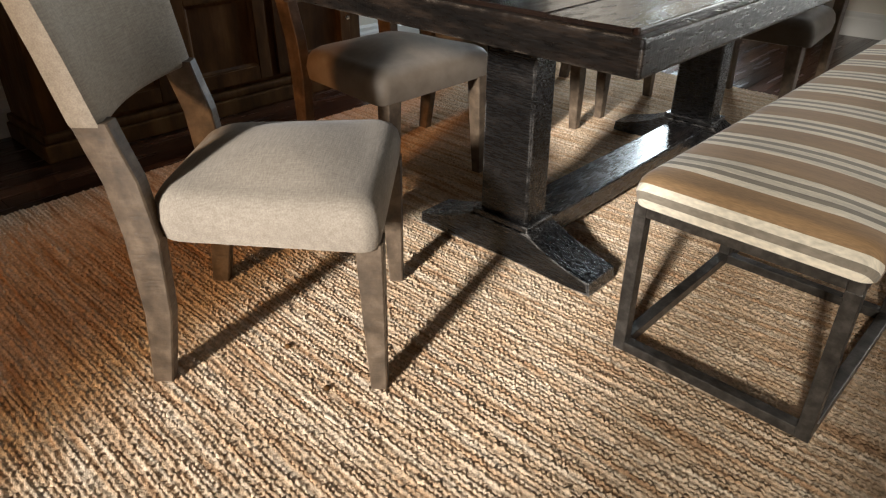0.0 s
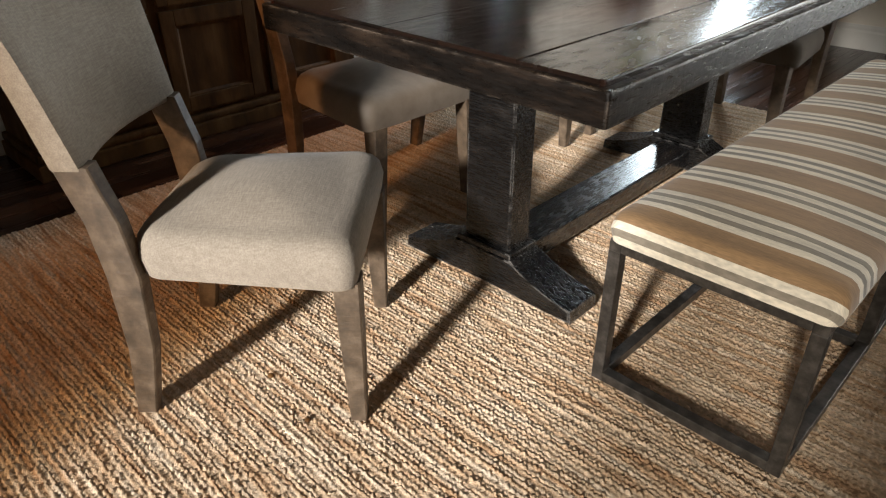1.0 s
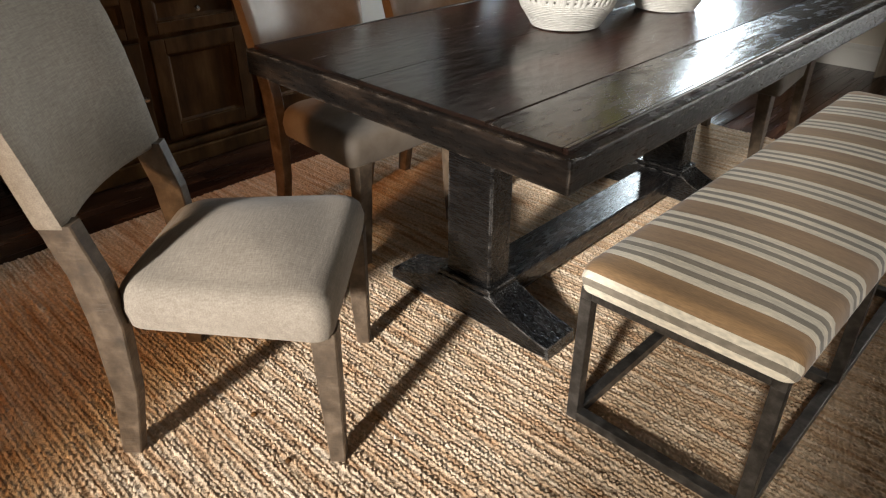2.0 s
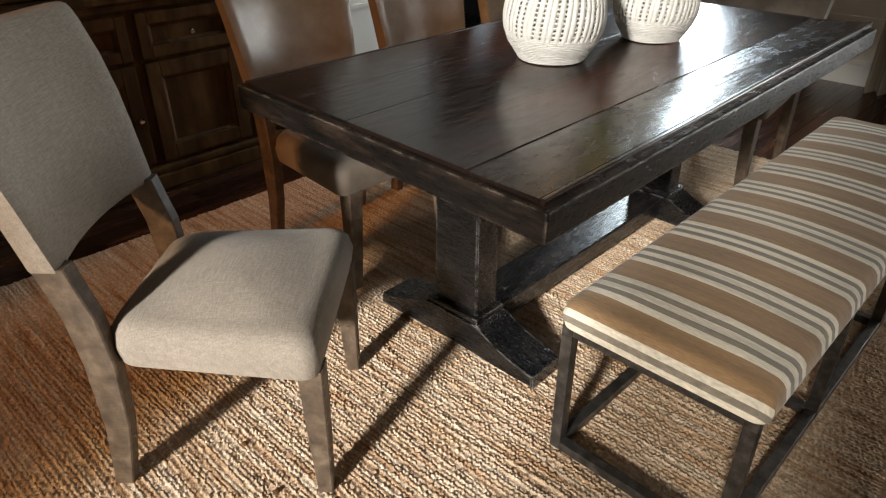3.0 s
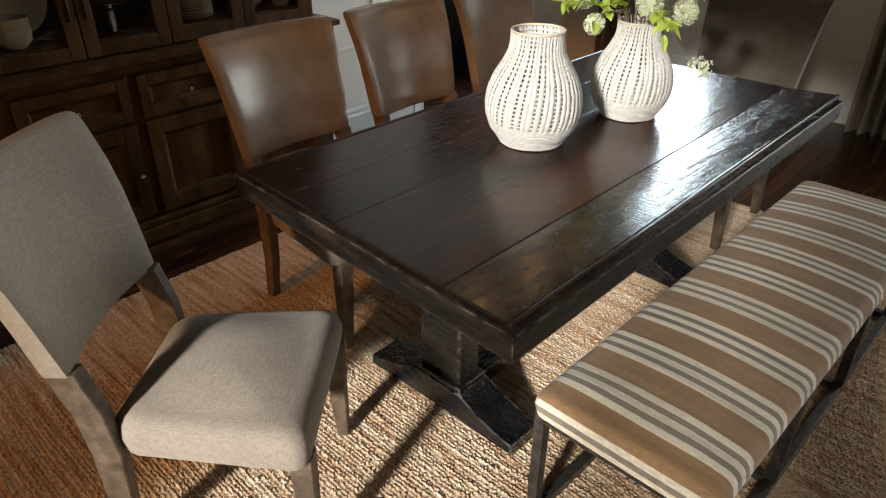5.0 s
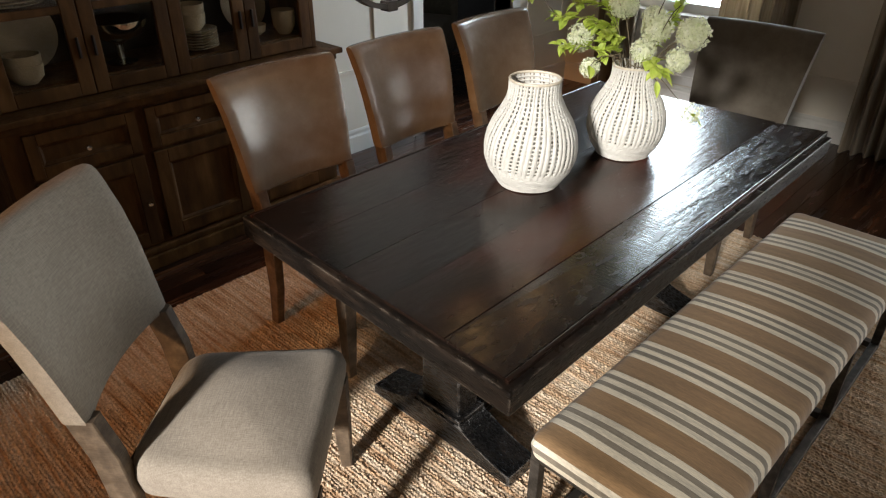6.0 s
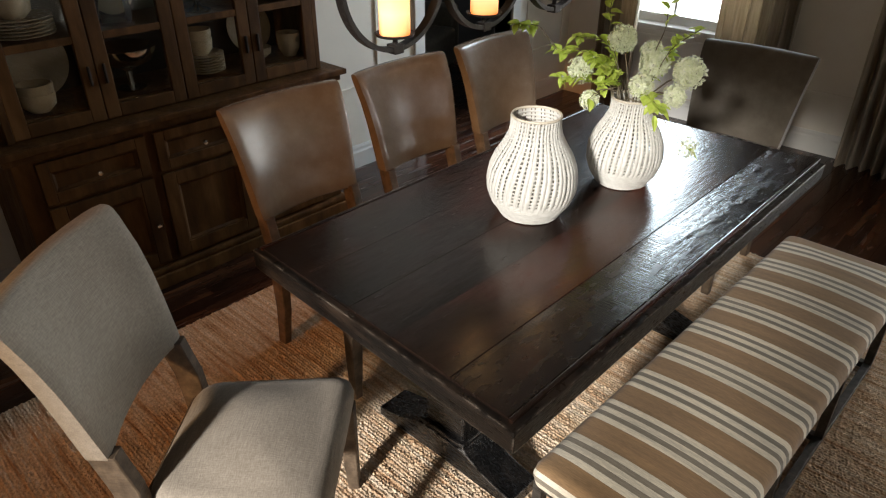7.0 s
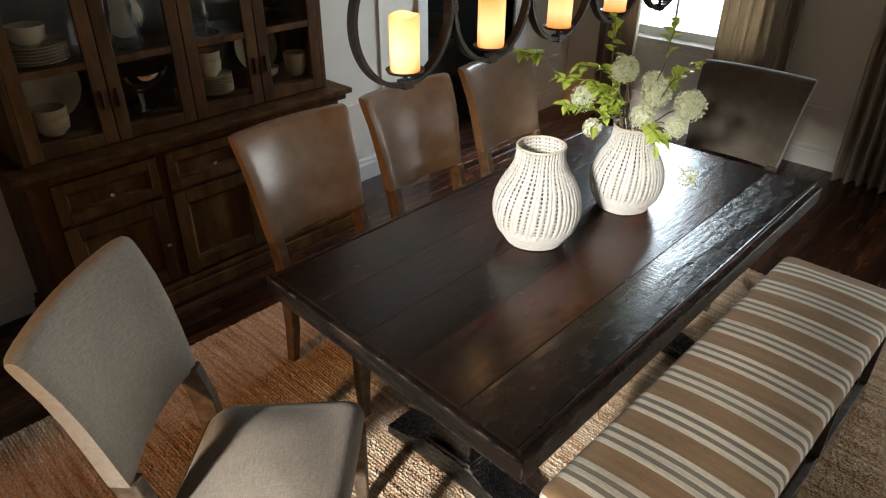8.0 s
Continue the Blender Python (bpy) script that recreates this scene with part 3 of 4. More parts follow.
# windows: sill, sash frames, glazing bars, panes
for i, (a, b, sill) in enumerate(WINDOWS, 1):
    win = tagged(new("window_%d" % i), "tall white sash window with bright daylight behind", "window", kind="structure")
    part("window_sill", box(a - 0.05, b + 0.05, FAR_Y - 0.05, FAR_Y + 0.13, sill - 0.03, sill + 0.004, 0.006), TRIM_PAINT, win)
    bm = bmesh.new()
    for x0, x1, z0, z1 in ((a, a + 0.05, sill, HEAD), (b - 0.05, b, sill, HEAD), (a + 0.05, b - 0.05, sill + 0.004, sill + 0.07), (a + 0.05, b - 0.05, HEAD - 0.06, HEAD),
                           (a + 0.05, b - 0.05, 1.49, 1.54)):
        box(x0, x1, FAR_Y + 0.05, FAR_Y + 0.10, z0, z1, 0.004, bm)
    for k in (1, 2):
        x = a + (b - a) * k / 3
        box(x - 0.01, x + 0.01, FAR_Y + 0.06, FAR_Y + 0.09, sill + 0.07, HEAD - 0.06, 0.002, bm)
    for z in (1.08, 1.94, 2.38):
        box(a + 0.05, b - 0.05, FAR_Y + 0.062, FAR_Y + 0.088, z - 0.01, z + 0.01, 0.002, bm)
    part("window_frame", bm, TRIM_PAINT, win)
    if sill > 0.3:
        apron = part("apron_panel", box(a + 0.04, b - 0.04, FAR_Y - 0.006, FAR_Y - 0.001, 0.15, sill - 0.035, 0.002), WHITE_PAINT, win, "white painted panel under the sill")
        for z in (0.20, 0.56):
            part("apron_rail", box(a + 0.10, b - 0.10, FAR_Y - 0.018, FAR_Y - 0.0065, z, z + 0.022, 0.004), WHITE_PAINT, apron)
    pane = part("pane", box(a + 0.05, b - 0.05, FAR_Y + 0.073, FAR_Y + 0.077, sill + 0.07, HEAD - 0.06, 0), GLASS, win, "clear glass pane")
    pane.visible_shadow = False


y0, y1, z0, z1 = SIDE_WINDOW
win = tagged(new("window_3"), "tall white framed side window with clear panes", "window", kind="structure")
bm = bmesh.new()
for a, b, c, e in ((y0, y0 + 0.05, z0, z1), (y1 - 0.05, y1, z0, z1), (y0 + 0.05, y1 - 0.05, z0, z0 + 0.07), (y0 + 0.05, y1 - 0.05, z1 - 0.06, z1), ((y0 + y1) / 2 - 0.02, (y0 + y1) / 2 + 0.02, z0 + 0.07, z1 - 0.06)):
    box(RIGHT_X + 0.05, RIGHT_X + 0.10, a, b, c, e, 0.004, bm)
part("window_frame", bm, TRIM_PAINT, win)
part("window_sill", box(RIGHT_X - 0.05, RIGHT_X + 0.13, y0 - 0.05, y1 + 0.05, z0 - 0.03, z0 + 0.004, 0.006), TRIM_PAINT, win)
for a, b in ((y0 + 0.05, (y0 + y1) / 2 - 0.02), ((y0 + y1) / 2 + 0.02, y1 - 0.05)):
    pane = part("pane", box(RIGHT_X + 0.073, RIGHT_X + 0.077, a, b, z0 + 0.07, z1 - 0.06, 0), GLASS, win, "clear glass pane")
    pane.visible_shadow = False


def curtain(x0, x1, folds, seed):
    """A gathered drape from the rod to the floor, a closed wavy sheet that fans a little towards the hem."""
    rnd = random.Random(seed)
    ph = [rnd.uniform(0, 6.3) for _ in range(4)]
    nx, heights = folds * 10, [FLOOR_Z + 0.004, 0.3, 0.8, 1.4, 2.0, 2.5, 2.9]
    rings = []
    for z in heights:
        f = 1 - z / 3.0
        front, back = [], []
        for i in range(nx + 1):
            u = i / nx
            x = x0 + (x1 - x0) * u + 0.02 * f * math.sin(3 * u + ph[0])
            y = FAR_Y - 0.115 + (0.034 + 0.018 * f) * math.sin(2 * math.pi * folds * u + ph[1] + 0.5 * math.sin(4 * u + ph[2])) + 0.012 * math.sin(2 * math.pi * u * 2.3 + ph[3] + z)
            front.append((x, y - 0.002, z))
            back.append((x, y + 0.002, z))
        rings.append(front + back[::-1])
    ob = part("curtain", loft(rings), CURTAIN_CLOTH, None, smooth=True)
    return tagged(ob, "floor-length gathered tan curtain hanging beside a window", "curtain", "curtains at the windows")


for a, b, k, s in ((-1.80, -1.45, 5, 1), (-0.86, -0.34, 7, 2), (0.10, 0.76, 9, 3), (1.26, 1.60, 5, 4), (2.44, 2.90, 6, 5)):
    curtain(a, b, k, s)


# ---- rug ----
def jute_rug():
    """Thick braided rows, each a string of uneven nubs, as one relief."""
    x0, x1, y0, y1 = -1.36, 1.72, -1.20, 2.48
    pitch, nub = 0.0122, 0.0108
    rng = np.random.default_rng(5)
    nx, rows = int((x1 - x0) / 0.0029), int((y1 - y0) / pitch)
    # fewer lines across the rows at the far end
    per = np.where(y0 + np.arange(rows) * pitch < 1.4, 4, 3)
    row = np.repeat(np.arange(rows), per)
    v = np.concatenate([np.arange(p) / p for p in per])
    ny = len(row)
    X = np.linspace(x0, x1, nx)[None, :] * np.ones((ny, 1))
    Y = (y0 + (row + v) * pitch)[:, None] * np.ones((1, nx))
    ph, amp = rng.uniform(0, 1, rows)[row][:, None], rng.uniform(0.8, 1.2, rows)[row][:, None]
    step = (1 / (nub * rng.uniform(0.82, 1.35, rows)))[row][:, None]
    s = (X - x0) * step + ph * 7 + 0.45 * np.sin(X * 31 + ph * 40) + 0.7 * (v[:, None] - 0.5)
    table = rng.uniform(0.35, 1.20, (rows, 512))
    lift = rng.uniform(-1, 1, (rows, 512))
    k = np.clip(s.astype(int), 0, 511)
    big, off = table[row[:, None], k], lift[row[:, None], k]
    lump = np.abs(np.sin(np.pi * s)) ** 0.75
    cord = np.sin(np.pi * (0.06 + 0.88 * v[:, None])) ** 0.75
    Z = -0.0062 + 0.0078 * amp * cord ** 0.8 * (0.14 + 0.86 * lump * big) + 0.0003 * rng.standard_normal((ny, nx))
    Y = Y + 0.0050 * np.sin(X * 4.1 + 0.05 * row[:, None]) + 0.0022 * np.sin(X * 13 + ph * 9) + 0.0030 * off * lump
    edge = np.zeros((ny, nx), bool)
    edge[0], edge[-1], edge[:, 0], edge[:, -1] = True, True, True, True
    Z[edge] = FLOOR_Z + 0.0005
    idx = np.arange(ny * nx).reshape(ny, nx)
    quads = np.stack([idx[:-1, :-1], idx[:-1, 1:], idx[1:, 1:], idx[1:, :-1]], -1).reshape(-1, 4)
    me = bpy.data.meshes.new("jute_rug")
    me.vertices.add(ny * nx)
    me.vertices.foreach_set("co", np.stack([X, Y, Z], -1).astype(np.float32).ravel())
    me.loops.add(quads.size)
    me.loops.foreach_set("vertex_index", quads.astype(np.int32).ravel())
    me.polygons.add(len(quads))
    me.polygons.foreach_set("loop_start", np.arange(0, quads.size, 4, dtype=np.int32))
    me.update(calc_edges=True)
    me.shade_smooth()
    me.materials.append(JUTE)
    return tagged(new("jute_rug", me), "large braided jute rug in straw, tan and rust", "rug")


rug = jute_rug()
for x, y, r in ((-0.127, -0.305, 0.008), (0.056, -0.333, 0.007)):
    part("knot", lathe([(r * 0.7, -0.004), (r, 0.0), (r * 0.8, 0.004), (r * 0.3, 0.006)], 9, centre=(x, y)), HUTCH_WOOD, rug, "dark knotted tuft in the weave")


# ---- dining table ----
TX0, TX1, TY1, TC = -0.53, 0.508, 1.945, -0.03


def dining_table():
    t = thing("dining_table", "long dark distressed wooden trestle dining table with a planked top", "table")
    def askew(bm):
        """The near end is not cut quite square."""
        for v in bm.verts:
            if v.co.y < 0.9:
                v.co.y += 0.045 * (TX1 - v.co.x)
        return bm

    slab = askew(box(TX0, TX1, 0.006, TY1, 0.692, 0.757, 0.006))
    part("table_edge", slab, TABLE_EDGE, t, "worn black-brown table edge with scraped grain")
    joints = [TX0 + 0.034, -0.283, -0.080, 0.096, 0.299, TX1 - 0.034]
    lifts = (0.0, 0.0003, 0.0, 0.0008, -0.0012)
    for a, b, up in zip(joints, joints[1:], lifts):
        bm = askew(box(a + 0.0003, b - 0.0003, 0.026, TY1 - 0.004, 0.750, 0.765 + up, 0.0011))
        if b == joints[-1]:
            # the outer board has cupped: its free edge stands higher
            for v in bm.verts:
                if v.co.z > 0.755:
                    v.co.z += (0.002 + 0.009 * v.co.y / TY1) * (v.co.x - a) / (b - a)
        part("plank", bm, TABLE_HEWN if b == joints[-1] else TABLE_WOOD, t)
    for a, b in ((TX0 + 0.019, TX0 + 0.031), (TX1 - 0.031, TX1 - 0.019)):
        bm = askew(box(a, b, 0.022, TY1 - 0.002, 0.750, 0.7665, 0.0035))
        for v in bm.verts:
            if a > 0 and v.co.z > 0.760:
                v.co.z += 0.002 + 0.009 * v.co.y / TY1
        part("edge_bead", bm, TABLE_WOOD, t, "raised bead along the tabletop's long edge")
    for y0, y1 in ((0.35, 0.48), (1.50, 1.63)):
        ym = (y0 + y1) / 2
        # curved foot, cut from one thick board
        half, top = 0.305, []
        for k in range(13):
            u = k / 12
            top.append((0.10 + (half - 0.10) * u, 0.112 - 0.072 * u ** 0.8 - 0.006 * math.sin(math.pi * u)))
        side = [(half + 0.004, 0.004), (half - 0.09, 0.004), (half - 0.12, 0.012), (0, 0.014)]
        right = top + side
        left = [(-x, z) for x, z in right[::-1]][1:]
        outline = right + left
        rings = [[(TC + x, y, z) for x, z in outline] for y in (y0, y1)]
        bm = loft(rings)
        bmesh.ops.bevel(bm, geom=[e for e in bm.edges if abs(e.verts[0].co.y - e.verts[1].co.y) < 1e-4], offset=0.004, segments=2, affect="EDGES")
        part("foot", bm, TRESTLE_WOOD, t, "blackened curved trestle foot with worn edges")
        part("block", box(TC - 0.098, TC + 0.098, y0 + 0.004, y1 - 0.004, 0.105, 0.128, 0.004), TRESTLE_WOOD, t)
        part("post", loft([section(TC, ym, z, w, 0.045, 0.005) for z, w in ((0.122, 0.082), (0.40, 0.080), (0.69, 0.078))]), TRESTLE_WOOD, t, "thick dark rough-sawn post")
        part("bearer", box(TX0 + 0.12, TX1 - 0.12, ym - 0.05, ym + 0.05, 0.640, 0.690, 0.005), TRESTLE_WOOD, t)
    part("stretcher", box(TC - 0.07, TC + 0.07, 0.46, 1.52, 0.030, 0.098, 0.006), STRETCHER_WOOD, t, "wide low blackened stretcher with a sheen")
    return t


dining_table()


# ---- chairs ----
def lean(z):
    """How far behind the rear feet the back post stands at a height."""
    keys = [(0, 0.0), (0.18, 0.028), (0.36, 0.034), (0.48, 0.022), (0.58, -0.006), (0.78, -0.046), (0.90, -0.083), (1.0, -0.130)]
    for (za, ya), (zb, yb) in zip(keys, keys[1:]):
        if z <= zb:
            u = (z - za) / (zb - za)
            return ya + (yb - ya) * u
    return keys[-1][1]


def dining_chair(cloth, cloth_words, seat_cloth=None):
    """Faces +y; origin on the floor midway between the feet."""
    c = thing("dining_chair", cloth_words + " dining chair with brown wooden legs", "chair", "chairs round the table")
    outline = rounded_outline(0.445, 0.510, -0.200, 0.254, 0.036, rear=0.075)
    part("seat", cushion(outline, 0.350, 0.457, 0.036, 0.050), seat_cloth or cloth, c, "padded seat with a crowned top", smooth=True)
    # curved back: rings from the lower to the upper edge
    rings = []
    n = 16
    zs = [0.580, 0.584, 0.592, 0.65, 0.72, 0.80, 0.88, 0.960, 0.982, 0.991, 0.995]
    ins = [0.016, 0.006, 0.0, 0, 0, 0, 0, 0, 0.003, 0.010, 0.024]
    for z, d in zip(zs, ins):
        hw = 0.226 + 0.042 * (z - 0.56) / 0.44 - 0.12 * d
        hollow = 0.036 + 0.004 * (z - 0.56) / 0.44
        y = -0.25 + lean(z) + 0.035
        th = 0.074 - 0.014 * (z - 0.56) / 0.44 - 1.2 * d
        us = [math.sin(math.pi / 2 * (2 * k / n - 1)) for k in range(n + 1)]
        front = [(hw * u, y - d * 0.6 - hollow * (1 - u * u) - 0.010 * max(0, abs(u) - 0.9) / 0.1, z) for u in us]
        back = [(hw * u, y - d * 0.6 - th - hollow * (1 - u * u) * 0.8 + 0.010 * max(0, abs(u) - 0.9) / 0.1, z) for u in us[::-1]]
        rings.append(front + back)
    part("backrest", loft(rings), cloth, c, "tall curved upholstered back", smooth=True)
    for s in (-1, 1):
        r = [section(s * (0.206 + 0.010 * (0.36 - z) / 0.36), 0.230 + 0.004 * (0.36 - z) / 0.36, z, h, h, 0.003) for z, h in ((0.0, 0.0175), (0.18, 0.023), (0.358, 0.027))]
        part("leg", loft(r), LEG_WOOD, c, "tapered brown wooden front leg")
        zz = [0, 0.06, 0.12, 0.18, 0.24, 0.30, 0.36, 0.42, 0.48, 0.54, 0.594]
        r = [section(s * (0.204 + 0.004 * z / 0.57), -0.250 + lean(z) + 0.006, z, 0.0165 + 0.0035 * min(1, z / 0.3), 0.022 + 0.012 * min(1, z / 0.35), 0.003) for z in zz]
        part("leg", loft(r), LEG_WOOD, c, "curved brown wooden rear leg that rises to the back")
    part("seat_rail", box(-0.184, 0.184, -0.215, -0.195, 0.345, 0.40, 0.002), LEG_WOOD, c)
    return c


chair = dining_chair(LINEN, "grey-beige linen")
chair.matrix_world = pose(-0.189, -0.239, 0, 0, 0, -48.2)
chair["label"] = "grey-beige linen dining chair pulled out and turned from the table"
side_chair = dining_chair(SATIN, "taupe-brown upholstered", SEAT_CLOTH)
side_chair.matrix_world = pose(-0.71, 0.572, 0, 0, 0, -90)
for y in (1.197, 1.825):
    copy_thing(side_chair, pose(-0.71, y, 0, 0, 0, -90))
end_chair = dining_chair(SHADED_CLOTH, "matte taupe, shade-darkened upholstered")
end_chair.matrix_world = pose(-0.04, 2.185, 0, 0, 0, 180)
end_chair["label"] = "matte taupe dining chair at the end of the table, darkened for shade"


# ---- bench ----
def bench():
    b = thing("bench", "long striped brown and cream upholstered bench on dark metal legs", "bench", "",
              Matrix.Translation((0.65, 0.2, 0)) @ pose(0, 0, 0, 0, 0, -1.0) @ Matrix.Translation((-0.65, -0.2, 0)))
    outline = [(0.657 + x, 1.06 + y) for x, y in rounded_outline(0.458, 0.458, -0.858, 0.858, 0.030)]
    pad = part("cushion", cushion(outline, 0.376, 0.452, 0.014, 0.032), TICKING, b, "brown, cream and grey striped upholstered bench seat", smooth=True)
    # the cloth runs over the ends, so its stripes go on down the end faces
    uv = pad.data.uv_layers.new(name="cloth")
    for poly in pad.data.polygons:
        for li in poly.loop_indices:
            p = pad.data.vertices[pad.data.loops[li].vertex_index].co
            drop = max(0.0, 0.449 - p.z)
            s = p.y - drop if poly.normal.y < -0.2 else p.y + drop if poly.normal.y > 0.2 else p.y
            uv.data[li].uv = (p.x, s)
    xs, ys = (0.443, 0.858), (0.232, 0.782, 1.332, 1.884)
    h = 0.014
    for x in xs:
        part("rail", box(x - h, x + h, ys[0] - h, ys[-1] + h, 0.349, 0.377, 0.002), IRON, b)
        part("rail", box(x - h, x + h, ys[0] + h, ys[-1] - h, 0.001, 0.027, 0.002), IRON, b)
        for y in ys:
            part("leg", box(x - h - 0.0005, x + h + 0.0005, y - h, y + h, 0.0, 0.350, 0.002), IRON, b)
    for y in ys:
        part("crossbar", box(xs[0] + h, xs[1] - h, y - h, y + h, 0.001, 0.026, 0.002), IRON, b)
        part("crossbar", box(xs[0] + h, xs[1] - h, y - h, y + h, 0.351, 0.376, 0.002), IRON, b)
    return b


bench()


# ---- woven vases ----
def vase_radius(u, belly, neck, foot):
    keys = [(0, foot), (0.05, foot * 1.10), (0.15, foot + (belly - foot) * 0.66), (0.26, foot + (belly - foot) * 0.95), (0.36, belly), (0.49, belly * 0.96),
            (0.62, neck + (belly - neck) * 0.66), (0.74, neck + (belly - neck) * 0.30), (0.84, neck * 1.06), (0.92, neck * 1.0), (1.0, neck * 1.0)]
    for (a, ra), (b, rb) in zip(keys, keys[1:]):
        if u <= b:
            s = (u - a) / (b - a)
            return ra + (rb - ra) * s
    return keys[-1][1]


def woven_vase(m, height, belly, neck, foot, label):
    """Broad upright stakes that lean round the belly, crossed by thin cords with small openings between; close-woven at the foot."""
    v = thing("woven_vase", label, "vase", "woven vases on the table", m)
    stakes, twist = 46, 0.30
    rings = []
    for i in range(25):
        u = i / 24
        a = twist * u
        r = vase_radius(u, belly, neck, foot)
        w = 0.78 * math.pi * r / stakes
        t = Vector((-math.sin(a), math.cos(a), 0))
        o = Vector((math.cos(a), math.sin(a), 0))
        p = o * r + Vector((0, 0, 0.004 + u * (height - 0.008)))
        rings.append([p + t * w - o * 0.0010, p + t * w * 0.75 + o * 0.0016, p + o * 0.0030, p - t * w * 0.75 + o * 0.0016, p - t * w - o * 0.0010])
    first = part("stake", loft(rings), RATTAN, v, smooth=True)
    for k in range(1, stakes):
        st = new("stake", first.data)
        st.parent = v
        st.rotation_euler = (0, 0, 2 * math.pi * (k + 0.12 * math.sin(k * 2.1)) / stakes)
    bm = bmesh.new()
    z, row, n = 0.004, 0, stakes * 4
    while z < height - 0.006:
        u = z / height
        dense = u < 0.21 or u > 0.95
        thick = 0.0030 if dense else 0.0033
        r0 = vase_radius(u, belly, neck, foot) - (0.0 if dense else 0.0016)
        rings = []
        for i in range(n):
            a = 2 * math.pi * i / n + twist * u
            r = r0 + (0.0005 if dense else 0.0006) * math.cos(stakes / 2 * (a - twist * u) + math.pi * row)
            o = Vector((math.cos(a), math.sin(a), 0))
            p = o * r + Vector((0, 0, z + 0.0006 * math.sin(5 * a + row)))
            rings.append([p + o * thick * 0.9, p + Vector((0, 0, thick)), p - o * thick * 0.6, p - Vector((0, 0, thick))])
        loft(rings, bm, closed=True)
        z += 0.0050 if dense else 0.0122
        row += 1
    part("weave", bm, RATTAN, v, smooth=True)
    rim = [[(Vector((math.cos(2 * math.pi * i / 64), math.sin(2 * math.pi * i / 64), 0)) * (neck * 1.0 + 0.0042 * math.cos(b)) + Vector((0, 0, height - 0.003 + 0.0042 * math.sin(b))))
            for b in (radians(60 * q) for q in range(6))] for i in range(64)]
    part("rim", loft(rim, closed=True), RATTAN_RIM, v, "tan bound rattan rim", smooth=True)
    part("base", lathe([(foot * 0.98, 0), (foot * 1.0, 0.004), (foot * 0.9, 0.008)], 32), RATTAN, v)
    return v


TABLE_TOP = 0.7675
woven_vase(pose(-0.066, 0.815, TABLE_TOP), 0.335, 0.144, 0.076, 0.094, "empty white woven rattan vase with a rounded belly")
woven_vase(pose(0.022, 1.242, TABLE_TOP, 0, 0, 20), 0.310, 0.131, 0.067, 0.088, "white woven rattan vase that holds the flowers")


# ---- flowers in the second vase ----
def leaf_blade(bm, root, way, length, width, seed):
    """A pointed leaf, folded along its midrib and drooping to the tip."""
    rnd = random.Random(seed)
    way = Vector(way).normalized()
    side = way.cross(Vector((rnd.uniform(-0.5, 0.5), rnd.uniform(-0.5, 0.5), 1))).normalized()
    up = side.cross(way)
    rows = []
    for i in range(6):
        u = i / 5
        w = width * math.sin(math.pi * min(0.98, 0.06 + 0.92 * u) ** 0.85) * 0.5
        p = Vector(root) + way * length * u - Vector((0, 0, 1)) * length * 0.25 * u * u
        rows.append([bm.verts.new(p + side * w + up * w * 0.35), bm.verts.new(p), bm.verts.new(p - side * w + up * w * 0.35)])
    for a, b in zip(rows, rows[1:]):
        bm.faces.new((a[0], a[1], b[1], b[0]))
        bm.faces.new((a[1], a[2], b[2], b[1]))


def bloom_head(bm, centre, radius, seed, count=70):
    """A snowball head: many four-petalled florets over a ball with gaps."""
    rnd = random.Random(seed)
    c = Vector(centre)
    for k in range(count):
        z = 1 - 2 * (k + 0.5) / count
        a = 2.39996 * k + rnd.uniform(-0.25, 0.25)
        o = Vector((math.sqrt(1 - z * z) * math.cos(a), math.sqrt(1 - z * z) * math.sin(a), z))
        p = c + o * radius * rnd.uniform(0.68, 1.10)
        u = o.cross(Vector((0.3, 0.5, 0.8))).normalized()
        w = o.cross(u)
        s, turn = radius * rnd.uniform(0.18, 0.30), rnd.uniform(0, 1.5)
        mid = bm.verts.new(p - o * s * 0.25)
        for q in range(4):
            b = turn + q * math.pi / 2
            d0, d1, d2 = [(u * math.cos(b + e) + w * math.sin(b + e)) for e in (-0.55, 0, 0.55)]
            bm.faces.new((mid, bm.verts.new(p + d0 * s * 0.75), bm.verts.new(p + d1 * s + o * s * rnd.uniform(0, 0.35)), bm.verts.new(p + d2 * s * 0.75)))


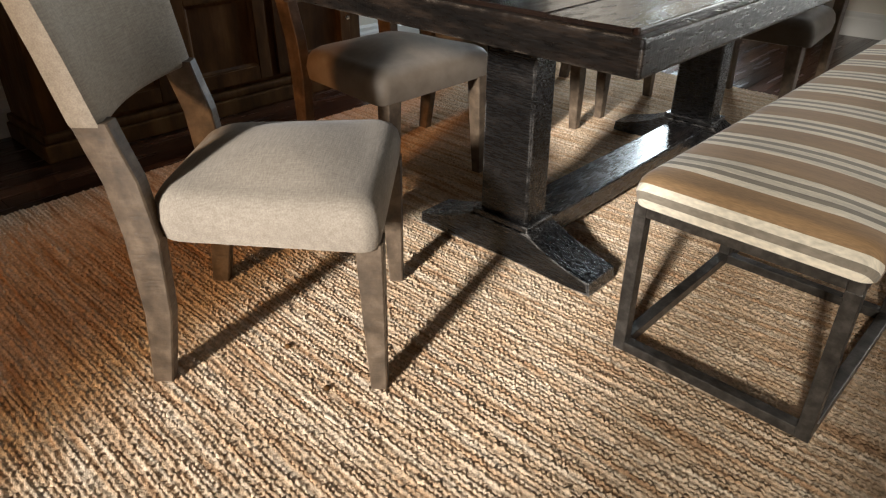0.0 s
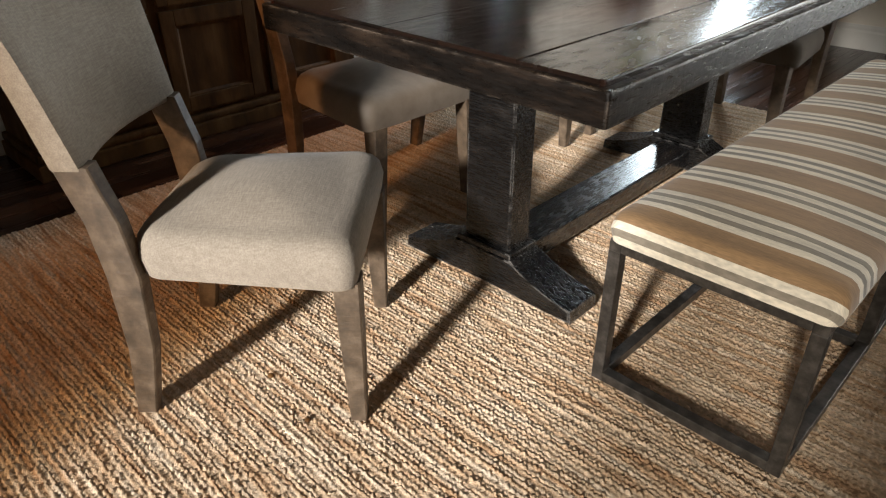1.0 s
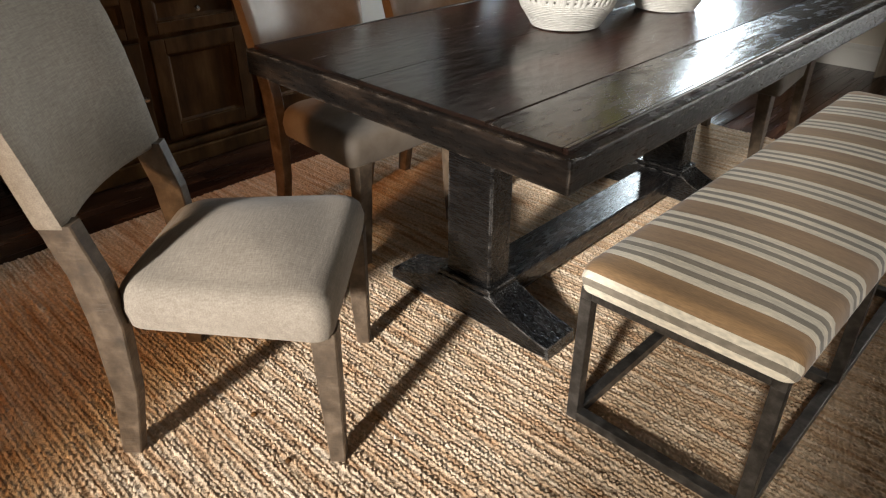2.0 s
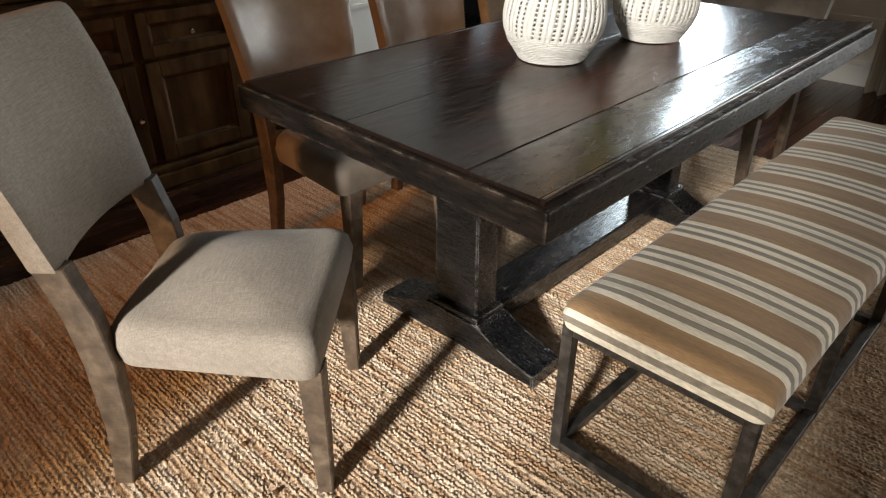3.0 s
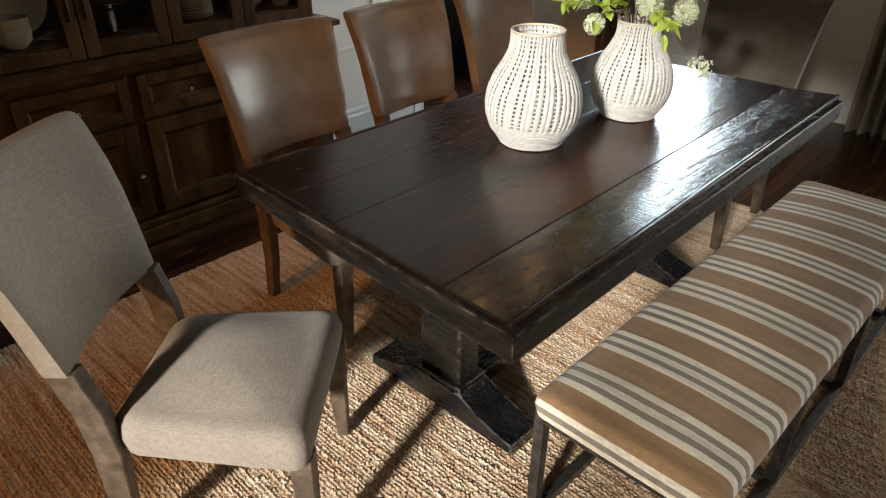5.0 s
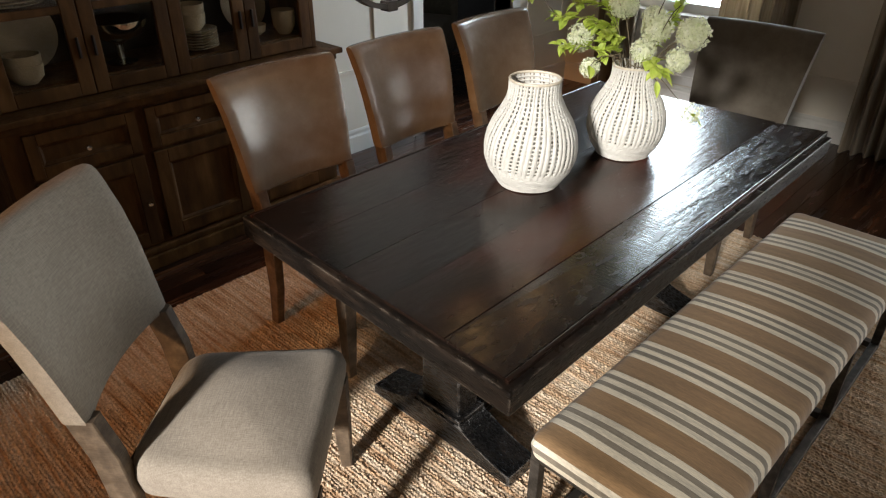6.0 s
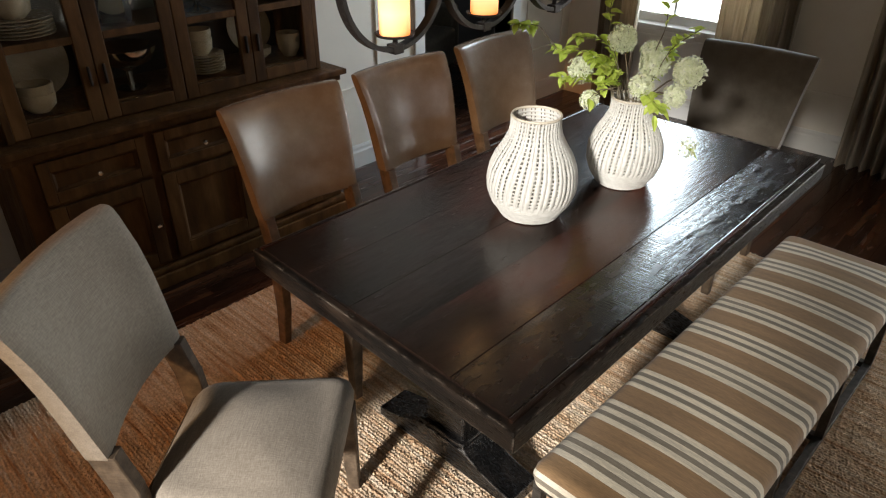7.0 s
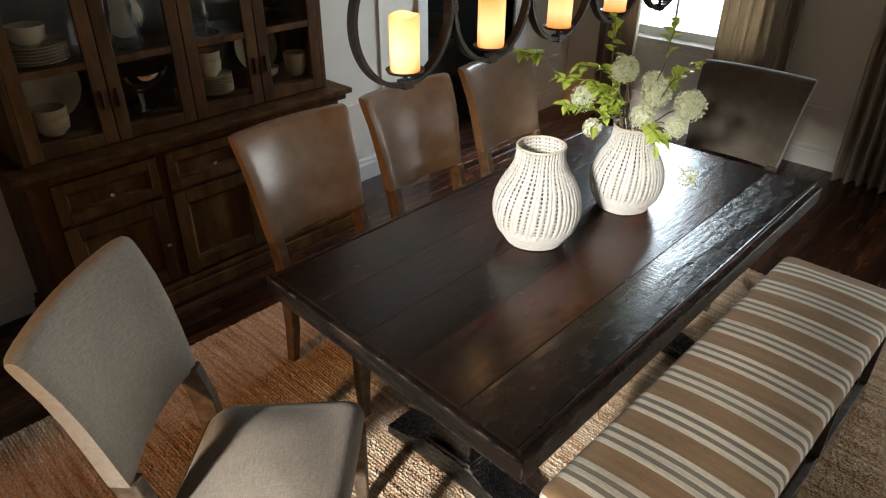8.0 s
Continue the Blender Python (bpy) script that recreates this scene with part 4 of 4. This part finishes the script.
def flowers():
    f = thing("flower_arrangement", "loose bunch of pale green snowball flowers and leafy branches", "flowers", "", pose(0.022, 1.242, TABLE_TOP))
    heads = [((0.235, -0.125, 0.465), 0.062), ((-0.07, 0.005, 0.490), 0.060), ((0.075, -0.03, 0.440), 0.060), ((0.062, -0.075, 0.375), 0.050), ((-0.185, -0.05, 0.375), 0.058),
             ((-0.115, -0.085, 0.292), 0.042), ((0.185, -0.085, 0.372), 0.046), ((0.015, 0.06, 0.45), 0.05)]
    for k, (p, r) in enumerate(heads):
        p = Vector(p)
        foot = Vector((0.02 * math.cos(k), 0.02 * math.sin(k), 0.12))
        mid = Vector((p.x * 0.28, p.y * 0.28, 0.33 if p.z > 0.35 else 0.345))
        st = part("stem", tube([foot, foot.lerp(mid, 0.6), mid, mid.lerp(p, 0.5) + Vector((0, 0, 0.012)), p], 0.0026, 5), TWIG, f)
        bm = bmesh.new()
        bloom_head(bm, p, r * 0.76, 40 + k, 170)
        part("bloom", bm, BLOOM, f, "pale green and cream snowball bloom")
    branches = [((-0.07, -0.03, 0.33), (-0.17, -0.03, 0.44), (-0.30, -0.06, 0.425)), ((-0.05, 0.0, 0.35), (-0.12, 0.0, 0.50), (-0.13, 0.0, 0.655)),
                ((0.03, 0.02, 0.36), (0.06, 0.02, 0.52), (0.07, 0.04, 0.66)), ((0.05, -0.03, 0.34), (0.14, -0.07, 0.50), (0.235, -0.10, 0.585)),
                ((-0.06, -0.04, 0.33), (-0.16, -0.07, 0.36), (-0.25, -0.09, 0.345)), ((-0.02, -0.06, 0.34), (-0.03, -0.09, 0.40), (-0.05, -0.12, 0.42)),
                ((0.03, -0.05, 0.33), (0.10, -0.09, 0.36), (0.16, -0.12, 0.33)), ((-0.05, 0.02, 0.34), (-0.14, 0.03, 0.47), (-0.235, -0.02, 0.475)),
                ((0.0, -0.05, 0.32), (0.13, -0.10, 0.325), (0.262, -0.10, 0.225)), ((0.03, 0.04, 0.34), (0.05, 0.07, 0.42), (0.09, 0.08, 0.50)),
                ((-0.03, -0.05, 0.34), (-0.075, -0.09, 0.335), (-0.10, -0.11, 0.305)), ((0.03, -0.05, 0.34), (0.10, -0.08, 0.335), (0.135, -0.10, 0.300)),
                ((-0.28, -0.06, 0.43), (-0.36, -0.07, 0.50), (-0.455, -0.08, 0.495)), ((-0.04, -0.02, 0.35), (-0.10, -0.04, 0.42), (-0.13, -0.06, 0.43))]
    for k, pts in enumerate(branches):
        pts = [Vector(p) for p in pts]
        rnd = random.Random(90 + k)
        if k not in (12,):
            pts = [Vector((0.01, 0.0, 0.14))] + pts
        fine = []
        for a, b in zip(pts, pts[1:]):
            fine += [a.lerp(b, q / 4) + Vector((rnd.uniform(-1, 1), rnd.uniform(-1, 1), rnd.uniform(-1, 1))) * 0.004 for q in range(4)]
        fine.append(pts[-1])
        st = part("branch", tube(fine, 0.0024, 5, taper=0.5), TWIG, f)
        bm = bmesh.new()
        n = {8: 1, 10: 3, 11: 3, 2: 8, 3: 6, 1: 10, 12: 18}.get(k, 31)
        for q in range(n):
            u = 1 - 0.62 * (q / n) if k not in (1, 2, 3, 12) else 1 - (0.5 if k == 12 else 0.30) * (q / n)
            i = min(len(fine) - 2, int(u * (len(fine) - 1)))
            root = fine[i].lerp(fine[i + 1], u * (len(fine) - 1) - i)
            d = (fine[i + 1] - fine[i]).normalized()
            way = d * 0.6 + Vector((rnd.uniform(-1, 1), rnd.uniform(-1, 1), rnd.uniform(-0.7, 0.6)))
            leaf_blade(bm, root, way, rnd.uniform(0.030, 0.048), rnd.uniform(0.022, 0.034), rnd.random())
        part("leaves", bm, LEAF, f, "fresh green pointed leaves")
        if k == 8:
            bm = bmesh.new()
            bloom_head(bm, fine[-1], 0.034, 77, 40)
            part("bloom", bm, BLOOM, f, "small hanging pale green bloom")
    return f


flowers()


# ---- chandelier ----
def chandelier():
    c = thing("chandelier", "black iron chandelier of linked rings with glowing pillar candles", "chandelier", "", pose(CH_X, CH_Y, 0, 0, 0, CH_TURN))
    r_out, zc = CH_PITCH / 2 - 0.001, CH_Z + CH_PITCH / 2 - 0.047
    for k in range(5):
        y = k * CH_PITCH
        rings = []
        for i in range(64):
            a = 2 * math.pi * i / 64
            o = Vector((0, math.cos(a), math.sin(a)))
            p = Vector((0, y, zc))
            rings.append([p + o * r_out + Vector((0.014, 0, 0)), p + o * r_out - Vector((0.014, 0, 0)), p + o * (r_out - 0.013) - Vector((0.014, 0, 0)), p + o * (r_out - 0.013) + Vector((0.014, 0, 0))])
        ring = part("ring", loft(rings, closed=True), BLACK_IRON, c, "flat black iron hoop", smooth=True)
        zb = zc - r_out
        part("clamp", box(-0.018, 0.018, y - 0.017, y + 0.017, zb - 0.006, zb + 0.020, 0.003), BLACK_IRON, ring)
        part("stem", lathe([(0.008, zb + 0.016), (0.007, CH_Z - 0.006)], 12, centre=(0, y)), BLACK_IRON, ring)
        part("candle_tray", lathe([(0.012, CH_Z - 0.009), (0.052, CH_Z - 0.004), (0.056, CH_Z + 0.004), (0.053, CH_Z + 0.004), (0.045, CH_Z - 0.001), (0.012, CH_Z - 0.001)], 32, centre=(0, y)), BLACK_IRON, ring, smooth=True)
        if k < 4:
            part("link", box(-0.017, 0.017, y + CH_PITCH / 2 - 0.016, y + CH_PITCH / 2 + 0.016, zc - 0.014, zc + 0.014, 0.004), BLACK_IRON, c)
        wax = lathe([(0.041, 0.0), (0.043, 0.004), (0.043, 0.148), (0.041, 0.153), (0.036, 0.154), (0.031, 0.147), (0.010, 0.145)], 28)
        for v in wax.verts:
            if v.co.z > 0.14:
                v.co.z += 0.0025 * math.sin(3 * math.atan2(v.co.y, v.co.x) + k * 2)
        candle = part("candle", wax, CANDLE, ring, "glowing amber pillar candle", smooth=True)
        candle.location = (0, y, CH_Z)
    for y in (0.5 * CH_PITCH, 3.5 * CH_PITCH):
        part("hanging_rod", tube([(0, y, zc + 0.01), (0, y, TOP)], 0.007, 8), BLACK_IRON, c)
    part("ceiling_plate", box(-0.06, 0.06, 0.3 * CH_PITCH, 3.7 * CH_PITCH, TOP - 0.02, TOP, 0.004), BLACK_IRON, c)
    return c


chandelier()


# ---- hutch ----
HX0, HX1 = LEFT_X + 0.022, -1.745     # back and front of the lower cabinet
HY0, HY1 = -0.235, 1.325
UX1 = -1.785                         # front of the glazed upper cabinet
UY0, UY1 = -0.205, 1.29
LEDGE = 0.815


def framed_panel(parent, name, y0, y1, z0, z1, x, rail, mat_frame, knob=None):
    """A door or drawer front: four bevelled rails round a sunk panel, and a knob."""
    d = part(name, box(x - 0.004, x + 0.006, y0 + 0.004, y1 - 0.004, z0 + 0.004, z1 - 0.004, 0), mat_frame, parent)
    for a, b, c, e in ((y0, y0 + rail, z0, z1), (y1 - rail, y1, z0, z1), (y0 + rail, y1 - rail, z0, z0 + rail), (y0 + rail, y1 - rail, z1 - rail, z1)):
        part("frame_rail", box(x, x + 0.022, a + 0.0005, b - 0.0005, c, e, 0.003), mat_frame, d)
    part("panel_bead", loft([[(x + 0.006 + h, y0 + rail + o if s < 0 else y1 - rail - o, z0 + rail + o if t < 0 else z1 - rail - o) for s, t in ((-1, -1), (1, -1), (1, 1), (-1, 1))]
                             for o, h in ((0.0, 0.001), (0.0, 0.011), (0.006, 0.010), (0.016, 0.002))], caps=False), mat_frame, d)
    if knob:
        prof = [(0.004, 0.0), (0.005, 0.010), (0.011, 0.016), (0.013, 0.022), (0.010, 0.028), (0.003, 0.030)]
        bm = lathe(prof, 14)
        bmesh.ops.transform(bm, matrix=Matrix.Translation((x + 0.021, knob[0], knob[1])) @ Matrix.Rotation(radians(90), 4, "Y"), verts=bm.verts[:])
        part("knob", bm, SILVER, d, "small polished metal knob", smooth=True)
    return d


def hutch():
    h = thing("hutch", "large walnut-brown wooden hutch with glazed upper doors against the wall", "hutch")
    part("body", box(HX0, HX1, HY0, HY1, 0.07, LEDGE - 0.045, 0.003), HUTCH_WOOD, h)
    part("plinth", box(HX0, HX1 + 0.035, HY0 - 0.03, HY1 + 0.03, FLOOR_Z, 0.055, 0.006), HUTCH_WOOD, h)
    part("plinth_moulding", box(HX0, HX1 + 0.026, HY0 - 0.022, HY1 + 0.022, 0.055, 0.092, 0.012), HUTCH_WOOD, h)
    part("ledge", box(HX0, HX1 + 0.06, HY0 - 0.055, HY1 + 0.055, LEDGE - 0.028, LEDGE, 0.007), HUTCH_WOOD, h)
    part("ledge_moulding", box(HX0, HX1 + 0.035, HY0 - 0.032, HY1 + 0.032, LEDGE - 0.062, LEDGE - 0.028, 0.010), HUTCH_WOOD, h)
    cols = [HY0 + 0.06 + (HY1 - HY0 - 0.12) * k / 3 for k in range(4)]
    for k, (a, b) in enumerate(zip(cols, cols[1:])):
        framed_panel(h, "drawer", a + 0.02, b - 0.02, 0.555, 0.735, HX1 - 0.001, 0.045, HUTCH_WOOD, ((a + b) / 2, 0.640))
        framed_panel(h, "door", a + 0.02, b - 0.02, 0.112, 0.535, HX1 - 0.001, 0.062, HUTCH_WOOD, (b - 0.052 if k != 1 else a + 0.052 + 0.32, 0.315) if k != 1 else None)
    # glazed upper cabinet
    top = 2.25
    for name, dims in (("upper_side", (HX0, UX1 - 0.024, UY0, UY0 + 0.03)), ("upper_side", (HX0, UX1 - 0.024, UY1 - 0.03, UY1))):
        part(name, box(*dims, LEDGE, top, 0.003), HUTCH_WOOD, h)
    # the back is a darker brown than the rest of the cabinet
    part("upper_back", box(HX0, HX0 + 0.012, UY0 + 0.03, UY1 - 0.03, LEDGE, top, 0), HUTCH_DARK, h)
    part("upper_floor", box(HX0 + 0.012, UX1 - 0.026, UY0 + 0.03, UY1 - 0.03, LEDGE + 0.001, 0.885, 0.002), HUTCH_WOOD, h)
    for z in SHELVES:
        part("shelf", box(HX0 + 0.012, UX1 - 0.030, UY0 + 0.03, UY1 - 0.03, z - 0.022, z, 0.003), HUTCH_WOOD, h)
    part("cornice", box(HX0, UX1 + 0.05, UY0 - 0.04, UY1 + 0.04, top, top + 0.08, 0.015), HUTCH_WOOD, h)
    w = (UY1 - UY0 - 0.05) / 4
    for k in range(4):
        a, b = UY0 + 0.025 + w * k, UY0 + 0.025 + w * (k + 1)
        z0, z1 = LEDGE + 0.006, top - 0.01
        d = part("glass_door", box(UX1 - 0.012, UX1 - 0.009, a + 0.05, b - 0.05, z0 + 0.06, z1 - 0.06, 0), GLASS, h, "glazed cabinet door")
        d.visible_shadow = False
        for y0, y1, c, e in ((a + 0.002, a + 0.060, z0, z1), (b - 0.060, b - 0.002, z0, z1), (a + 0.060, b - 0.060, z0, z0 + 0.056), (a + 0.060, b - 0.060, z1 - 0.075, z1)):
            part("door_rail", box(UX1 - 0.024, UX1, y0, y1, c, e, 0.004), HUTCH_WOOD, d)
        part("glazing_bar", box(UX1 - 0.022, UX1 - 0.002, a + 0.060, b - 0.060, SHELVES[0] - 0.024, SHELVES[0] + 0.006, 0.003), HUTCH_WOOD, d)
        part("pull", box(UX1, UX1 + 0.014, (b - 0.036 if k % 2 == 0 else a + 0.026), (b - 0.026 if k % 2 == 0 else a + 0.036), 0.97, 1.05, 0.004), BLACK_IRON, d)
    part("upper_stile", box(UX1 - 0.024, UX1, UY0, UY0 + 0.0265, LEDGE, top, 0.003), HUTCH_WOOD, h)
    part("upper_stile", box(UX1 - 0.024, UX1, UY1 - 0.0265, UY1, LEDGE, top, 0.003), HUTCH_WOOD, h)
    return h


SHELVES = (1.165, 1.50, 1.85)
hutch()
SHELF_Y = [UY0 + 0.025 + (UY1 - UY0 - 0.05) / 4 * (k + 0.5) for k in range(4)]
LOW = 0.8855


def bowl(x, y, z, r=0.075, height=0.07, mat=CERAMIC, label="deep cream ceramic bowl on a hutch shelf"):
    prof = [(r * 0.55, 0), (r * 0.6, 0.004), (r * 0.93, height * 0.35), (r, height * 0.8), (r, height), (r - 0.005, height), (r - 0.006, height * 0.8), (r * 0.86, height * 0.36), (r * 0.4, 0.012)]
    ob = part("bowl", lathe(prof, 28), mat, smooth=True)
    ob.location = (x, y, z)
    return tagged(ob, label, "bowl", "bowls in the hutch")


def plate(x, y, z, r=0.12):
    prof = [(r * 0.55, 0), (r * 0.58, 0.003), (r * 0.98, 0.012), (r, 0.015), (r * 0.97, 0.016), (r * 0.6, 0.007), (r * 0.3, 0.006)]
    ob = part("plate", lathe(prof, 32), CERAMIC, smooth=True)
    ob.location = (x, y, z)
    return tagged(ob, "round cream plate in a stack on a shelf", "plate", "plates in the hutch")


def plate_stack(x, y, z, n, r):
    for k in range(n):
        plate(x, y, z + k * 0.0125, r)
    return z + (n - 1) * 0.0125 + 0.017


PX = -1.95
# first bay
z = plate_stack(PX, SHELF_Y[0] + 0.0, SHELVES[0], 6, 0.125)
bowl(PX, SHELF_Y[0] - 0.01, z - 0.009, 0.072, 0.075)
for k in range(2):
    bowl(PX + 0.06, SHELF_Y[0] - 0.03, LOW + 0.038 * k, 0.068, 0.075)
platter = part("platter", lathe([(0.09, 0), (0.10, 0.004), (0.145, 0.012), (0.150, 0.016), (0.145, 0.017), (0.10, 0.009), (0.05, 0.008)], 40), CERAMIC, smooth=True)
platter.matrix_world = pose(-2.085, SHELF_Y[0] + 0.03, LOW + 0.150, 0, 78, 0)
tagged(platter, "large round cream platter leaning at the back", "platter")
# second bay
pitcher = thing("glass_pitcher", "clear glass pitcher standing on a hutch shelf", "pitcher", "", pose(PX + 0.03, SHELF_Y[1] - 0.01, SHELVES[0]))
part("jug", lathe([(0.06, 0), (0.07, 0.01), (0.075, 0.06), (0.055, 0.15), (0.05, 0.20), (0.056, 0.22), (0.052, 0.22), (0.047, 0.20), (0.052, 0.15), (0.071, 0.06), (0.065, 0.014)], 28), GLASS, pitcher, smooth=True)
part("handle", tube([(0, 0.05, 0.18), (0, 0.10, 0.17), (0, 0.105, 0.11), (0, 0.07, 0.07)], 0.006, 8), GLASS, pitcher, smooth=True)
bowl2 = part("pedestal_bowl", lathe([(0.045, 0), (0.05, 0.006), (0.015, 0.02), (0.012, 0.07), (0.03, 0.085), (0.085, 0.11), (0.105, 0.15), (0.108, 0.165), (0.103, 0.165), (0.08, 0.118), (0.02, 0.095)], 32), SILVER, smooth=True)
bowl2.location, bowl2.scale = (PX + 0.03, SHELF_Y[1], LOW), (1.25, 1.25, 1.12)
tagged(bowl2, "polished silver pedestal bowl in the hutch", "bowl")
charger = part("charger", lathe([(0.06, 0), (0.08, 0.004), (0.095, 0.010), (0.09, 0.012), (0.05, 0.008)], 36), CERAMIC, smooth=True)
charger.matrix_world = pose(-2.085, SHELF_Y[1] + 0.06, SHELVES[0] + 0.098, 0, 80, 0)
tagged(charger, "small cream plate leaning at the back of a shelf", "plate")
# third bay
z = plate_stack(PX + 0.03, SHELF_Y[2] + 0.0, LOW, 7, 0.092)
for k in range(2):
    bowl(PX + 0.03, SHELF_Y[2] - 0.015, z - 0.008 + 0.042 * k, 0.062, 0.075)
stick = part("candlestick", lathe([(0.055, 0), (0.057, 0.006), (0.05, 0.012), (0.022, 0.02), (0.012, 0.035), (0.018, 0.05), (0.011, 0.065), (0.020, 0.085), (0.012, 0.11), (0.016, 0.13), (0.010, 0.16), (0.022, 0.20), (0.026, 0.22), (0.02, 0.225)], 28), SILVER, smooth=True)
stick.location = (PX + 0.05, SHELF_Y[2] + 0.0, SHELVES[0])
tagged(stick, "turned polished silver candlestick on a shelf", "candlestick")
# fourth bay
bowl(PX + 0.06, SHELF_Y[3] + 0.095, LOW, 0.058, 0.115)
bowl(PX - 0.02, SHELF_Y[3] - 0.03, LOW, 0.06, 0.05)
charger = part("charger", lathe([(0.09, 0), (0.10, 0.004), (0.125, 0.012), (0.12, 0.014), (0.07, 0.008)], 36), CERAMIC, smooth=True)
charger.matrix_world = pose(-2.085, SHELF_Y[3] - 0.01, LOW + 0.127, 0, 79, 0)
tagged(charger, "round cream plate leaning behind the bowls", "plate")
bm = bmesh.new()
rnd = random.Random(3)
for k in range(60):
    a, e = rnd.uniform(0, 6.28), math.asin(rnd.uniform(-0.6, 1))
    d = Vector((math.cos(a) * math.cos(e), math.sin(a) * math.cos(e), math.sin(e)))
    tube([d * 0.01, d * rnd.uniform(0.075, 0.10)], 0.0045, 5, bm, 0.3)
burr = part("spiky_ornament", bm, BLACK_IRON)
burr.location = (PX + 0.04, SHELF_Y[3], SHELVES[0] + 0.066)
tagged(burr, "dark spiky ball ornament on a hutch shelf", "ornament")


# ---- glimpse of the next room ----
def armchair():
    a = thing("armchair", "grey-green upholstered armchair in the dark next room", "armchair", "", pose(-3.30, 3.30, FLOOR_Z, 0, 0, -70))
    for name, dims in (("seat", (-0.33, 0.33, -0.33, 0.38, 0.14, 0.46)), ("back", (-0.42, 0.42, -0.46, -0.30, 0.14, 0.98)), ("arm", (-0.45, -0.335, -0.30, 0.36, 0.14, 0.64)), ("arm", (0.335, 0.45, -0.30, 0.36, 0.14, 0.64))):
        part(name, box(*dims, 0.05, seg=4), GREY_CLOTH, a, smooth=True)
    for x in (-0.36, 0.36):
        for y in (-0.36, 0.30):
            part("leg", loft([section(x, y, q, w, w) for q, w in ((0, 0.016), (0.145, 0.026))]), LEG_WOOD, a)
    return a


armchair()
side = thing("side_table", "dark round side table in the next room", "table", "", pose(-2.85, 2.62, FLOOR_Z))
part("tabletop", lathe([(0.24, 0.56), (0.25, 0.565), (0.25, 0.585), (0.24, 0.59)], 36), HUTCH_WOOD, side)
part("pedestal", lathe([(0.16, 0), (0.15, 0.02), (0.03, 0.05), (0.025, 0.3), (0.035, 0.5), (0.06, 0.56)], 24), HUTCH_WOOD, side)
tl = thing("table_lamp", "white shaded table lamp on a dark side table", "lamp", "", pose(-2.85, 2.62, FLOOR_Z + 0.59))
part("lamp_base", lathe([(0.06, 0), (0.062, 0.01), (0.03, 0.03), (0.055, 0.12), (0.02, 0.22), (0.012, 0.30)], 24), CERAMIC, tl, smooth=True)
part("shade", lathe([(0.15, 0.26), (0.11, 0.46), (0.107, 0.46), (0.147, 0.26)], 32), WHITE_SHADE, tl, smooth=True)

# ---- floor boards, last ----
bw = 0.083
k, x = 0, LEFT_X - 0.1
rnd = random.Random(8)
while x < RIGHT_X:
    y = NEAR_Y - rnd.uniform(0, 1.2)
    while y < FAR_Y:
        y1 = y + rnd.uniform(1.1, 2.0)
        a, b = max(y, NEAR_Y), min(y1, FAR_Y)
        covered = x > -1.30 and x + bw < 1.9 and a > -1.7 and b < 2.4
        if b - a > 0.05 and not covered:
            bm = box(x + 0.0006, x + bw - 0.0006, a + 0.0006, b - 0.0006, FLOOR_Z - 0.008, FLOOR_Z, 0.0012, seg=1)
            part("board", bm, FLOOR_WOOD, floor)
        y = y1
    x += bw
